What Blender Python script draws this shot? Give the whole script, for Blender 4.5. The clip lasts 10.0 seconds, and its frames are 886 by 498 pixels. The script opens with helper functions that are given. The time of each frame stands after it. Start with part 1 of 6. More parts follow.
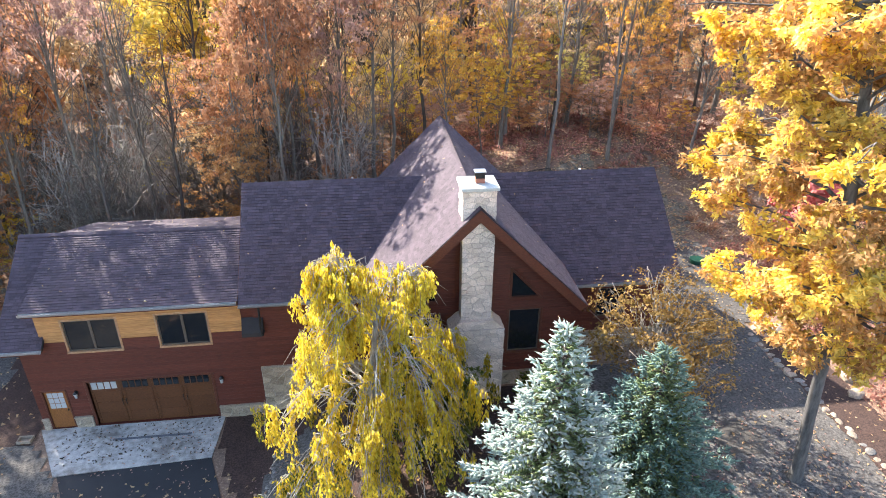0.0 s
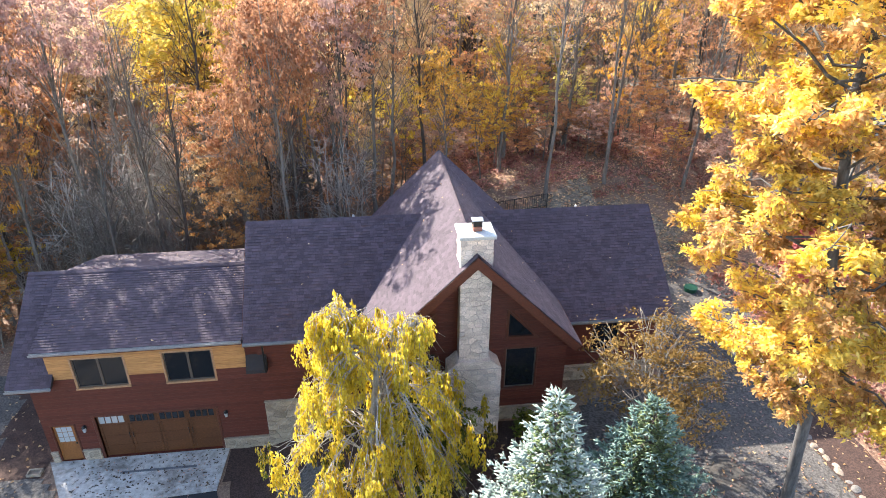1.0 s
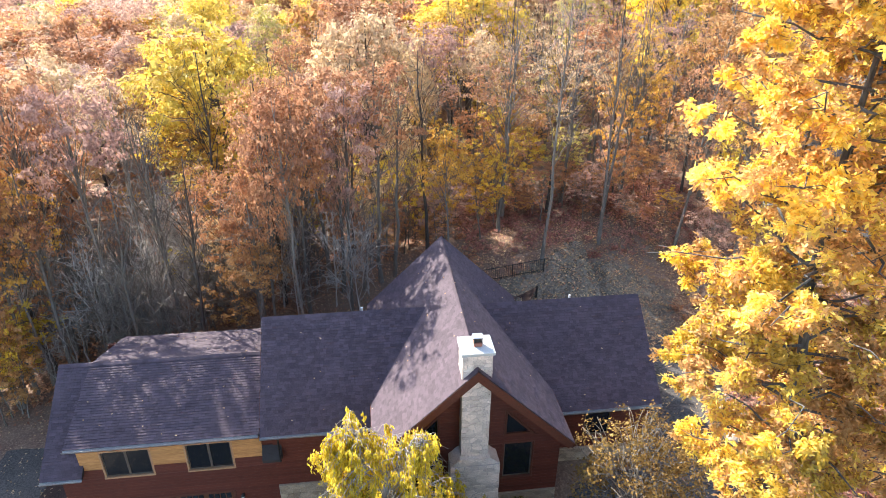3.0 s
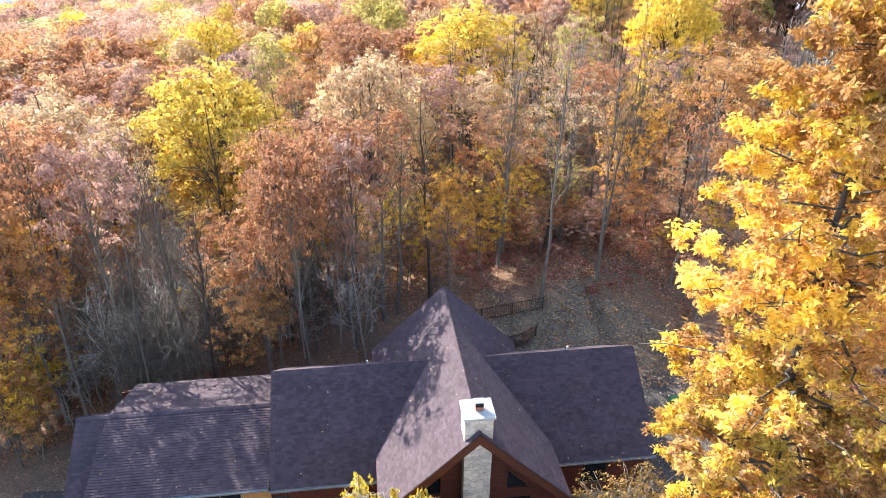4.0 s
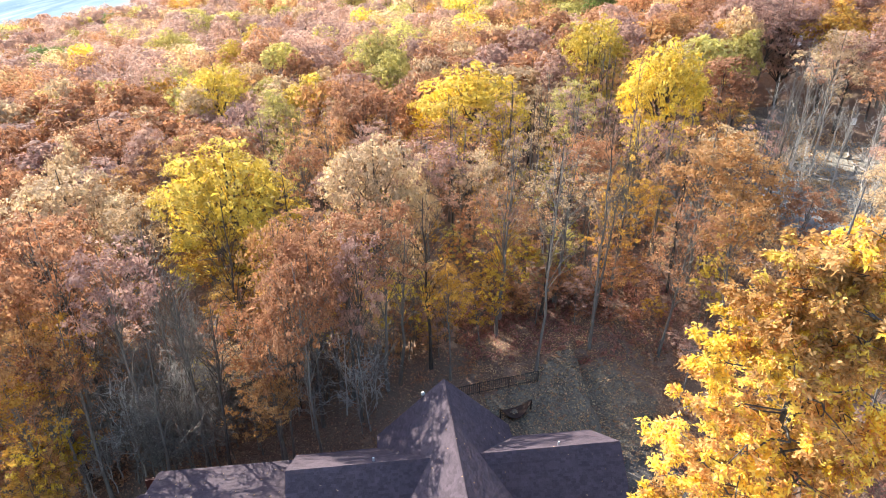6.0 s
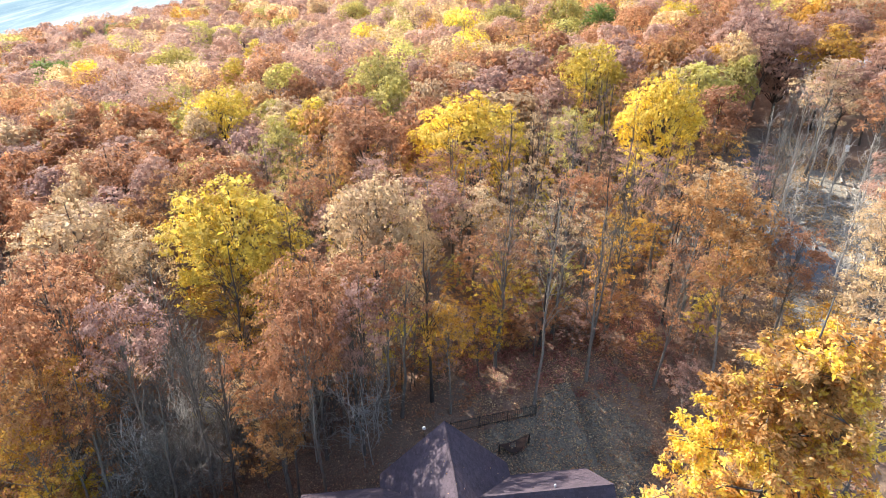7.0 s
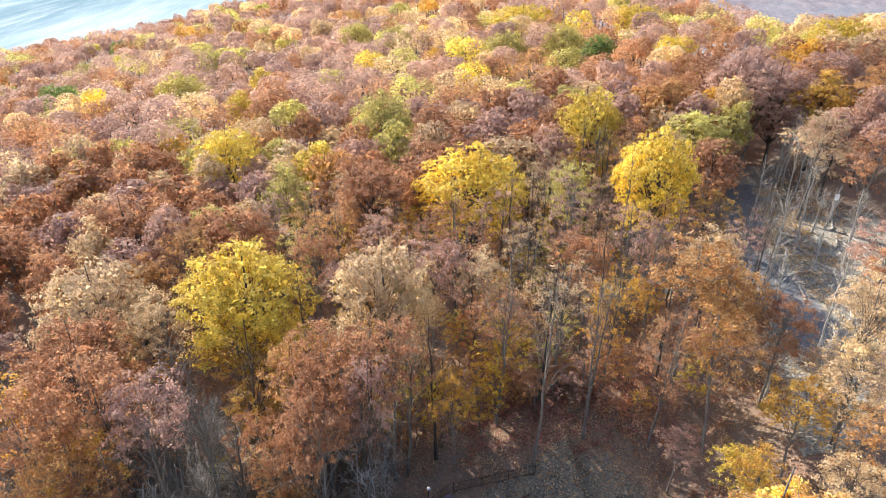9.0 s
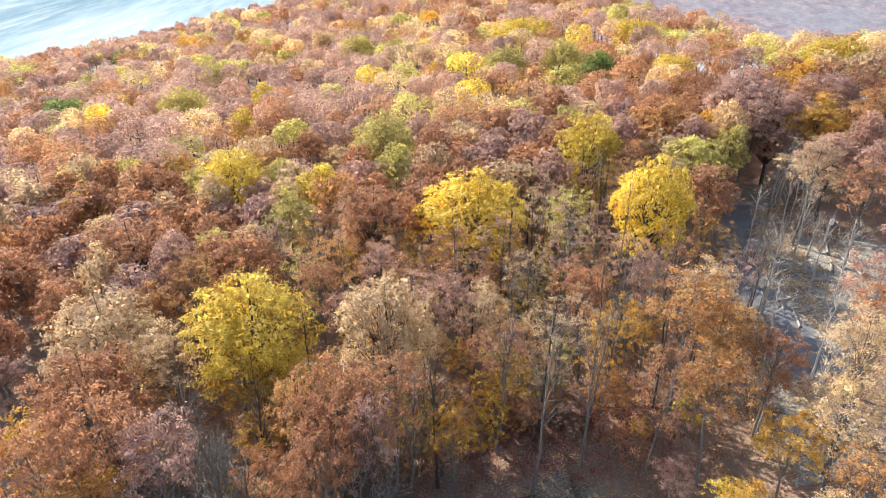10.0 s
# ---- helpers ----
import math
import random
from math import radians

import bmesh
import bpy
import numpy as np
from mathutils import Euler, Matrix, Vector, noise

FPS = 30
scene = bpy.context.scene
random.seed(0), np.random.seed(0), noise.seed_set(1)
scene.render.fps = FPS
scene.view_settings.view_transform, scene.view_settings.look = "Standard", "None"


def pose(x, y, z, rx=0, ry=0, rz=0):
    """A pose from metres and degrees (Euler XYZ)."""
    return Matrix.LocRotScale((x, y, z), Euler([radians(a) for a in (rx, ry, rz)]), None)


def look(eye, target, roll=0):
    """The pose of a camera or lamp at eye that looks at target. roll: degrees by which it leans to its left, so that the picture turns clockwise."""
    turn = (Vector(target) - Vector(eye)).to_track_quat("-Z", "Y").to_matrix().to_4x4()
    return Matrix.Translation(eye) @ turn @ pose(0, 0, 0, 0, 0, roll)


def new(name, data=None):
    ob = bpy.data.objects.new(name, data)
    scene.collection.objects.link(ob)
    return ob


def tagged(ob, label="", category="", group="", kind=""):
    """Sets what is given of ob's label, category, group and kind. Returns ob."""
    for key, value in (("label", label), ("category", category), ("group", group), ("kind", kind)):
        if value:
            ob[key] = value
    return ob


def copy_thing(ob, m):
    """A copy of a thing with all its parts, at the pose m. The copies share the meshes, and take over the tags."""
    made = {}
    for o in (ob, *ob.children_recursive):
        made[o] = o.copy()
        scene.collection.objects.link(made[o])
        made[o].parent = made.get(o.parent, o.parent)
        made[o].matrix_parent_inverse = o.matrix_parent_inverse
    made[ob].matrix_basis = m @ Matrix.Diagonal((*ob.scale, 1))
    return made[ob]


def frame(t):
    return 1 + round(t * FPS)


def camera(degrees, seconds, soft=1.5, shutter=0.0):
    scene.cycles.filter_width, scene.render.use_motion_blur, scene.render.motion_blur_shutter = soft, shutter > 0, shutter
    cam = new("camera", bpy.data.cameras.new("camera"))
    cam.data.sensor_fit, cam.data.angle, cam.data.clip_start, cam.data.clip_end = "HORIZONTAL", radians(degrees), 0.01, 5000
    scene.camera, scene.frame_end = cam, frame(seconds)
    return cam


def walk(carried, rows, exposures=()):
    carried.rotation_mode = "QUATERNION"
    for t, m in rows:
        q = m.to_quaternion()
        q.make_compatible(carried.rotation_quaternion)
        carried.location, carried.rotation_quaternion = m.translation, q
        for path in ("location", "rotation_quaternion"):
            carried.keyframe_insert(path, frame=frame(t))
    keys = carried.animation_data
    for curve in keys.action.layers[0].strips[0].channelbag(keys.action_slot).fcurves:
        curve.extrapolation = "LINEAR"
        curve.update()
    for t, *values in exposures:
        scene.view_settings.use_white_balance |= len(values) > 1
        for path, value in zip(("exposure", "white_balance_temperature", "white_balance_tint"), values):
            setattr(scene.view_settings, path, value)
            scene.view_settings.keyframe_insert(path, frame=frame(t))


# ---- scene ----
cam = camera(70.0, 10.0, soft=0.9)
# seconds, eye x y z, yaw, pitch, roll
ROWS = [
    (0, 0.0, 0.0, 20.216, -7.285, -27.335, 0.405),
    (0.5, 0.05, 0.051, 21.087, -7.294, -27.355, 0.406),
    (1, 0.054, 0.12, 22.063, -7.292, -27.348, 0.419),
    (1.5, 0.034, 0.17, 23.119, -7.29, -27.355, 0.433),
    (2, 0.022, 0.216, 24.288, -7.307, -27.375, 0.435),
    (2.5, -0.022, 0.304, 25.623, -7.323, -27.382, 0.424),
    (4, -0.207, 0.651, 30.226, -7.335, -27.376, 0.411),
    (4.5, -0.239, 0.756, 31.836, -7.338, -27.36, 0.404),
    (5, -0.245, 0.838, 33.471, -7.325, -27.361, 0.413),
    (5.5, -0.238, 0.92, 35.131, -7.33, -27.364, 0.427),
    (7, -0.266, 1.202, 40.11, -7.316, -27.356, 0.426),
    (7.5, -0.3, 1.296, 41.703, -7.311, -27.371, 0.423),
    (8, -0.37, 1.395, 43.258, -7.281, -27.367, 0.426),
    (8.5, -0.449, 1.491, 44.807, -7.261, -27.382, 0.43),
    (9, -0.528, 1.596, 46.4, -7.247, -27.374, 0.435),
    (9.5, -0.595, 1.698, 48.035, -7.245, -27.357, 0.452),
    (10, -0.665, 1.795, 49.685, -7.245, -27.35, 0.457),
]
walk(cam, [(t, pose(x, y, z, 90 + pitch, 0, yaw) @ pose(0, 0, 0, 0, 0, roll)) for t, x, y, z, yaw, pitch, roll in ROWS],
     exposures=[(0.0, 2.0), (2.5, 1.85), (5.5, 1.53), (10.0, 1.22)])

# ---------------------------------------------------------------- light
SUN_AZ, SUN_EL = -35.0, 33.0      # degrees from +y towards +x, and above the horizon
sun_dir = Vector((math.sin(radians(SUN_AZ)) * math.cos(radians(SUN_EL)), math.cos(radians(SUN_AZ)) * math.cos(radians(SUN_EL)), math.sin(radians(SUN_EL))))
world = bpy.data.worlds.new("sky")
scene.world = world
world.use_nodes = True
wn = world.node_tree.nodes
sky = wn.new("ShaderNodeTexSky")
sky.sky_type = "NISHITA"
sky.sun_disc = False
sky.sun_elevation = radians(SUN_EL)
sky.sun_rotation = radians(SUN_AZ)
world.node_tree.links.new(sky.outputs[0], wn["Background"].inputs[0])
wn["Background"].inputs[1].default_value = 0.15
sun = new("sun", bpy.data.lights.new("sun", "SUN"))
sun.data.energy, sun.data.angle, sun.data.color = 5.0, radians(0.55), (1.0, 0.93, 0.82)
sun.matrix_world = look(sun_dir * 100, (0, 0, 0))


# ---------------------------------------------------------------- materials
def shader(name):
    m = bpy.data.materials.new(name)
    m.use_nodes = True
    return m, m.node_tree.nodes, m.node_tree.links, m.node_tree.nodes["Principled BSDF"]


def mix_rgb(nodes, links, fac, a, b, mode="MIX"):
    n = nodes.new("ShaderNodeMix")
    n.data_type, n.blend_type = "RGBA", mode
    for sock, v in ((n.inputs["Factor"], fac), (n.inputs[6], a), (n.inputs[7], b)):
        if isinstance(v, (int, float)):
            sock.default_value = v
        elif isinstance(v, tuple):
            sock.default_value = (*v, 1)
        else:
            links.new(v, sock)
    return n.outputs[2]


def ramp(nodes, links, fac, stops):
    n = nodes.new("ShaderNodeValToRGB")
    e = n.color_ramp.elements
    while len(e) < len(stops):
        e.new(0.5)
    for el, (p, c) in zip(e, stops):
        el.position, el.color = p, (*c, 1)
    links.new(fac, n.inputs[0])
    return n.outputs[0]


def noise_tex(nodes, links, scale, detail=4.0, rough=0.6, coords="Object", stretch=(1, 1, 1)):
    tc = nodes.new("ShaderNodeTexCoord")
    mp = nodes.new("ShaderNodeMapping")
    mp.inputs["Scale"].default_value = stretch
    links.new(tc.outputs[coords], mp.inputs[0])
    n = nodes.new("ShaderNodeTexNoise")
    n.inputs["Scale"].default_value, n.inputs["Detail"].default_value, n.inputs["Roughness"].default_value = scale, detail, rough
    links.new(mp.outputs[0], n.inputs["Vector"])
    return n.outputs["Fac"]


def bump(nodes, links, bsdf, height, strength, dist=0.02):
    b = nodes.new("ShaderNodeBump")
    b.inputs["Strength"].default_value, b.inputs["Distance"].default_value = strength, dist
    links.new(height, b.inputs["Height"])
    links.new(b.outputs[0], bsdf.inputs["Normal"])


def surface(name, dark, light, scale=6.0, rough=0.8, fine=60.0, stretch=(1, 1, 1), relief=0.3, vary=0.0, metal=0.0, island=0.0, spec=0.3, low=0.3, high=0.7, sharp=0.2):
    """A two-scale mottled surface; vary: change from object to object, island: from piece to piece of one mesh."""
    m, n, l, b = shader(name)
    big = noise_tex(n, l, scale, 5.0, 0.6, "Object", stretch)
    small = noise_tex(n, l, fine, 3.0, 0.7, "Object", stretch)
    col = ramp(n, l, big, [(low, dark), (high, light)])
    col = mix_rgb(n, l, 0.55, col, ramp(n, l, small, [(0.5 - sharp, tuple(c * 0.45 for c in dark)), (0.5 + sharp, tuple(min(1, c * 1.25) for c in light))]))
    for amount, source in ((vary, "ShaderNodeObjectInfo"), (island, "ShaderNodeNewGeometry")):
        if amount:
            src = n.new(source)
            out = src.outputs["Random"] if source == "ShaderNodeObjectInfo" else src.outputs["Random Per Island"]
            tone = ramp(n, l, out, [(0.0, (1 - amount,) * 3), (1.0, (1 + amount,) * 3)])
            col = mix_rgb(n, l, 1.0, col, tone, "MULTIPLY")
    l.new(col, b.inputs["Base Color"])
    b.inputs["Roughness"].default_value, b.inputs["Metallic"].default_value = rough, metal
    b.inputs["Specular IOR Level"].default_value = spec
    if relief:
        bump(n, l, b, small, relief, 0.015)
    return m


def leaf_material(name, a, b_, c, through_=0.4, gloss=0.6, speckle=1.0):
    """Leaves of three mixed tones: from leaf to leaf and from tree to tree, with light passing through them."""
    m, n, l, b = shader(name)
    geo, info = n.new("ShaderNodeNewGeometry"), n.new("ShaderNodeObjectInfo")
    leafy = ramp(n, l, geo.outputs["Random Per Island"], [(0.0, a), (0.5, b_), (1.0, c)])
    clump = ramp(n, l, noise_tex(n, l, 0.35, 2.0), [(0.35, a), (0.65, c)])
    col = mix_rgb(n, l, 0.4, leafy, clump)
    tone = ramp(n, l, info.outputs["Random"], [(0.0, (0.88, 0.86, 0.90)), (0.5, (1.0, 1.0, 1.0)), (1.0, (1.1, 1.06, 0.98))])
    col = mix_rgb(n, l, 1.0, col, tone, "MULTIPLY")
    stand = ramp(n, l, noise_tex(n, l, 0.11, 1.0), [(0.36, (0.76, 0.73, 0.78)), (0.5, (1.0, 1.0, 1.0)), (0.64, (1.22, 1.2, 1.14))])
    col = mix_rgb(n, l, 1.0, col, stand, "MULTIPLY")
    speck = ramp(n, l, geo.outputs["Random Per Island"], [(p, (1 + (v - 1) * speckle,) * 3) for p, v in ((0.0, 0.62), (0.2, 1.25), (0.45, 0.78), (0.7, 1.3), (1.0, 0.7))])
    col = mix_rgb(n, l, 1.0, col, speck, "MULTIPLY")
    l.new(col, b.inputs["Base Color"])
    b.inputs["Roughness"].default_value, b.inputs["Specular IOR Level"].default_value = gloss, 0.15
    t = n.new("ShaderNodeBsdfTranslucent")
    l.new(col, t.inputs["Color"])
    mx = n.new("ShaderNodeMixShader")
    mx.inputs[0].default_value = through_
    l.new(b.outputs[0], mx.inputs[1])
    l.new(t.outputs[0], mx.inputs[2])
    l.new(mx.outputs[0], n["Material Output"].inputs["Surface"])
    return m


M_SHINGLE = surface("asphalt_shingle", (0.058, 0.041, 0.053), (0.108, 0.080, 0.099), 1.2, 0.85, 90, relief=0.4, island=0.2)
M_SHINGLE_ONE = surface("asphalt_shingle_single", (0.058, 0.041, 0.053), (0.108, 0.080, 0.099), 1.2, 0.85, 90, relief=0.4, vary=0.2)
M_SHINGLE_BASE = surface("roof_underlay", (0.03, 0.028, 0.03), (0.05, 0.046, 0.05), 3, 0.9)
M_SIDING = surface("stained_siding", (0.080, 0.019, 0.012), (0.125, 0.032, 0.020), 2.5, 0.55, 25, (0.15, 1, 1.6), 0.25, vary=0.12)
M_CEDAR = surface("new_cedar", (0.38, 0.17, 0.055), (0.53, 0.27, 0.10), 2.5, 0.6, 20, (0.12, 1, 2.5), 0.25, vary=0.12)
M_TRIM = surface("stained_trim", (0.085, 0.027, 0.016), (0.13, 0.042, 0.026), 3, 0.5, 30, (0.4, 0.4, 1), 0.2)
M_CEDAR_TRIM = surface("cedar_trim", (0.36, 0.19, 0.10), (0.46, 0.27, 0.15), 3, 0.6, 30, (0.4, 1, 0.4), 0.2)
M_DOOR = surface("door_wood", (0.085, 0.032, 0.013), (0.13, 0.052, 0.022), 2, 0.45, 30, (0.3, 1, 1), 0.15, vary=0.08)
M_DOOR_WARM = surface("warm_door_wood", (0.20, 0.075, 0.022), (0.30, 0.12, 0.04), 2, 0.45, 30, (1, 1, 0.3), 0.15)
M_STONE = surface("pale_fieldstone", (0.52, 0.42, 0.365), (0.84, 0.71, 0.625), 2.2, 0.85, 22, relief=0.5, vary=0.2)
M_STONE_TAN = surface("tan_fieldstone", (0.24, 0.18, 0.13), (0.42, 0.34, 0.26), 2.2, 0.85, 22, relief=0.5, vary=0.22)
M_MORTAR = surface("mortar", (0.36, 0.32, 0.295), (0.50, 0.455, 0.42), 5, 0.9, 60)
M_CAP = surface("limestone_cap", (0.44, 0.45, 0.44), (0.60, 0.61, 0.59), 2, 0.6, 40, relief=0.1)
M_METAL = surface("dark_metal", (0.02, 0.02, 0.02), (0.05, 0.05, 0.05), 5, 0.4, 40, metal=0.6, relief=0.1)
M_CLAY = surface("clay_flue", (0.30, 0.12, 0.08), (0.40, 0.17, 0.12), 6, 0.8, 40)
M_GALV = surface("galvanised_metal", (0.45, 0.47, 0.5), (0.62, 0.64, 0.66), 4, 0.35, 40, metal=0.8, relief=0.05)
M_WHITE = surface("white_pvc", (0.70, 0.70, 0.70), (0.82, 0.82, 0.82), 4, 0.5, 40, relief=0.05)
M_FRAME = surface("window_frame", (0.09, 0.07, 0.055), (0.13, 0.105, 0.085), 4, 0.5, 30, relief=0.05)
M_CONCRETE = surface("concrete", (0.17, 0.145, 0.12), (0.56, 0.53, 0.495), 0.5, 0.85, 4, relief=0.15, sharp=0.3, low=0.36, high=0.56)
M_DRAIN = surface("drain_grate", (0.10, 0.10, 0.11), (0.18, 0.18, 0.20), 4, 0.6, 40, relief=0.1)
M_ASPHALT = surface("asphalt", (0.022, 0.023, 0.026), (0.045, 0.046, 0.05), 0.8, 0.75, 120, relief=0.4)
M_GRAVEL = surface("grey_gravel", (0.05, 0.045, 0.042), (0.13, 0.118, 0.108), 0.7, 0.9, 12, relief=1.0, sharp=0.08)
M_MULCH = surface("dark_mulch", (0.035, 0.022, 0.018), (0.085, 0.05, 0.04), 1.5, 0.95, 16, relief=1.0, sharp=0.1)
M_SOIL = surface("dark_soil", (0.05, 0.045, 0.04), (0.10, 0.09, 0.08), 2, 0.95, 30, relief=0.8)
M_ROCK = surface("boulder_stone", (0.12, 0.11, 0.10), (0.26, 0.24, 0.22), 2.5, 0.9, 20, relief=0.7, vary=0.2)
M_BARK = surface("grey_bark", (0.10, 0.085, 0.07), (0.24, 0.21, 0.18), 3, 0.9, 16, (1, 1, 0.22), 0.9, vary=0.25)
M_BARK_OAK = surface("oak_bark", (0.045, 0.042, 0.042), (0.155, 0.145, 0.14), 3, 0.9, 9, (1, 1, 0.2), 0.9)
M_BARK_DARK = surface("dark_bark", (0.045, 0.036, 0.03), (0.11, 0.09, 0.075), 3, 0.9, 16, (1, 1, 0.22), 0.9, vary=0.25)
M_BARK_PALE = surface("pale_bark", (0.26, 0.23, 0.20), (0.48, 0.44, 0.39), 3, 0.9, 16, (1, 1, 0.22), 0.7, vary=0.15)
M_GREEN = surface("green_plastic", (0.006, 0.045, 0.028), (0.01, 0.065, 0.04), 4, 0.45, 30, relief=0.05)
M_FENCE = surface("dark_rail_metal", (0.025, 0.022, 0.02), (0.05, 0.045, 0.04), 4, 0.5, 30, relief=0.05)
M_DECK = surface("weathered_deck", (0.16, 0.13, 0.11), (0.28, 0.24, 0.21), 3, 0.8, 30, (0.2, 1, 1), 0.3, vary=0.15)

m_, n_, l_, b_ = shader("window_glass")
b_.inputs["Base Color"].default_value = (0.012, 0.014, 0.017, 1)
b_.inputs["Roughness"].default_value, b_.inputs["Specular IOR Level"].default_value = 0.06, 0.6
M_GLASS = m_
m_, n_, l_, b_ = shader("frosted_glass")
b_.inputs["Base Color"].default_value = (0.40, 0.41, 0.42, 1)
b_.inputs["Roughness"].default_value = 0.25
M_FROST = m_

LEAF = {
    "yellow": leaf_material("yellow_leaves", (0.73, 0.50, 0.055), (0.84, 0.66, 0.11), (0.90, 0.78, 0.27), 0.46, 0.5, 0.9),
    "gold": leaf_material("gold_leaves", (0.58, 0.30, 0.08), (0.72, 0.44, 0.145), (0.83, 0.60, 0.28), 0.5),
    "orange": leaf_material("orange_leaves", (0.46, 0.21, 0.08), (0.60, 0.33, 0.13), (0.68, 0.45, 0.22), 0.5),
    "russet": leaf_material("russet_leaves", (0.33, 0.145, 0.085), (0.47, 0.24, 0.14), (0.58, 0.37, 0.23), 0.52),
    "mauve": leaf_material("mauve_brown_leaves", (0.34, 0.19, 0.14), (0.48, 0.29, 0.22), (0.60, 0.42, 0.34), 0.52),
    "tan": leaf_material("tan_leaves", (0.46, 0.27, 0.12), (0.60, 0.40, 0.20), (0.72, 0.56, 0.34), 0.5),
    "lime": leaf_material("yellow_green_leaves", (0.38, 0.36, 0.08), (0.52, 0.49, 0.13), (0.64, 0.60, 0.25), 0.52),
    "green": leaf_material("green_leaves", (0.09, 0.17, 0.03), (0.17, 0.26, 0.05), (0.30, 0.36, 0.08), 0.4),
    "red": leaf_material("crimson_leaves", (0.40, 0.07, 0.08), (0.52, 0.13, 0.13), (0.60, 0.24, 0.2), 0.4),
    "rose": leaf_material("rose_brown_leaves", (0.26, 0.10, 0.08), (0.42, 0.19, 0.15), (0.56, 0.33, 0.26), 0.45),
    "willow": leaf_material("willow_leaves", (0.54, 0.38, 0.025), (0.71, 0.55, 0.042), (0.83, 0.71, 0.12), 0.5, 0.55, 0.85),
    "olive": leaf_material("olive_leaves", (0.07, 0.10, 0.02), (0.13, 0.16, 0.03), (0.28, 0.28, 0.05), 0.35),
    "copper": leaf_material("copper_leaves", (0.13, 0.075, 0.022), (0.24, 0.14, 0.04), (0.41, 0.27, 0.085), 0.4),
    "blue": leaf_material("blue_spruce_needles", (0.23, 0.32, 0.25), (0.38, 0.47, 0.40), (0.57, 0.64, 0.56), 0.1, 0.6),
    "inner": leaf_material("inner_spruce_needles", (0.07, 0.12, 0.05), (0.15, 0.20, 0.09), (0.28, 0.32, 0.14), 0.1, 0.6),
    "spruce": leaf_material("green_spruce_needles", (0.07, 0.13, 0.10), (0.14, 0.225, 0.18), (0.30, 0.40, 0.34), 0.1, 0.6),
}

LEAF["dead"] = leaf_material("dead_leaves", (0.045, 0.032, 0.024), (0.085, 0.058, 0.04), (0.14, 0.10, 0.07), 0.1)

# leaves of the woods: the tones of one tree lie closer together
WOODS = {
    "yellow": leaf_material("woods_yellow_leaves", (0.68, 0.46, 0.05), (0.81, 0.63, 0.085), (0.87, 0.74, 0.20), 0.53, 0.6, 0.8),
    "gold": leaf_material("woods_gold_leaves", (0.56, 0.29, 0.05), (0.68, 0.41, 0.08), (0.76, 0.54, 0.14), 0.55, 0.6, 0.9),
    "orange": leaf_material("woods_orange_leaves", (0.50, 0.24, 0.08), (0.60, 0.34, 0.13), (0.68, 0.45, 0.20), 0.53, 0.6, 0.9),
    "russet": leaf_material("woods_russet_leaves", (0.39, 0.175, 0.085), (0.50, 0.255, 0.13), (0.60, 0.365, 0.205), 0.53, 0.6, 0.8),
    "mauve": leaf_material("woods_mauve_leaves", (0.43, 0.255, 0.19), (0.53, 0.335, 0.255), (0.61, 0.435, 0.34), 0.53, 0.6, 0.55),
    "tan": leaf_material("woods_tan_leaves", (0.58, 0.40, 0.20), (0.69, 0.51, 0.28), (0.79, 0.64, 0.40), 0.53, 0.6, 0.85),
    "lime": leaf_material("woods_yellow_green_leaves", (0.50, 0.43, 0.10), (0.61, 0.54, 0.15), (0.70, 0.63, 0.25), 0.53, 0.6, 0.8),
    "green": leaf_material("woods_green_leaves", (0.16, 0.24, 0.05), (0.24, 0.33, 0.07), (0.34, 0.41, 0.12), 0.45, 0.6, 0.9),
}


# ---------------------------------------------------------------- building helpers
def link_mesh(name, mesh, material, parent=None, label=""):
    ob = new(name, mesh)
    if material and not mesh.materials:
        mesh.materials.append(material)
    ob.parent = parent
    return tagged(ob, label)


def part(name, bm, material, parent=None, label=""):
    mesh = bpy.data.meshes.new(name)
    bm.to_mesh(mesh)
    bm.free()
    return link_mesh(name, mesh, material, parent, label)


def pieces(name, bm, material, parent=None, label=""):
    """Each loose piece of bm as a part of its own."""
    bm.verts.index_update()
    seen = set()
    for v in list(bm.verts):
        if v.index in seen:
            continue
        stack, isle = [v], []
        seen.add(v.index)
        while stack:
            q = stack.pop()
            isle.append(q)
            for e in q.link_edges:
                o = e.other_vert(q)
                if o.index not in seen:
                    seen.add(o.index)
                    stack.append(o)
        idx = {q.index: i for i, q in enumerate(isle)}
        faces = {f for q in isle for f in q.link_faces}
        raw(name, [q.co.copy() for q in isle], [tuple(idx[q.index] for q in f.verts) for f in sorted(faces, key=lambda f: f.index)], material, parent, label)
    bm.free()


def raw(name, verts, faces, material, parent=None, label="", smooth=False):
    mesh = bpy.data.meshes.new(name)
    mesh.from_pydata([tuple(v) for v in verts], [], faces)
    if smooth:
        mesh.shade_smooth()
    return link_mesh(name, mesh, material, parent, label)


def thing(name, label, category, at=(0, 0, 0), group="", kind=""):
    e = new(name)
    e.location = at
    e.empty_display_size = 0.3
    return tagged(e, label, category, group, kind)


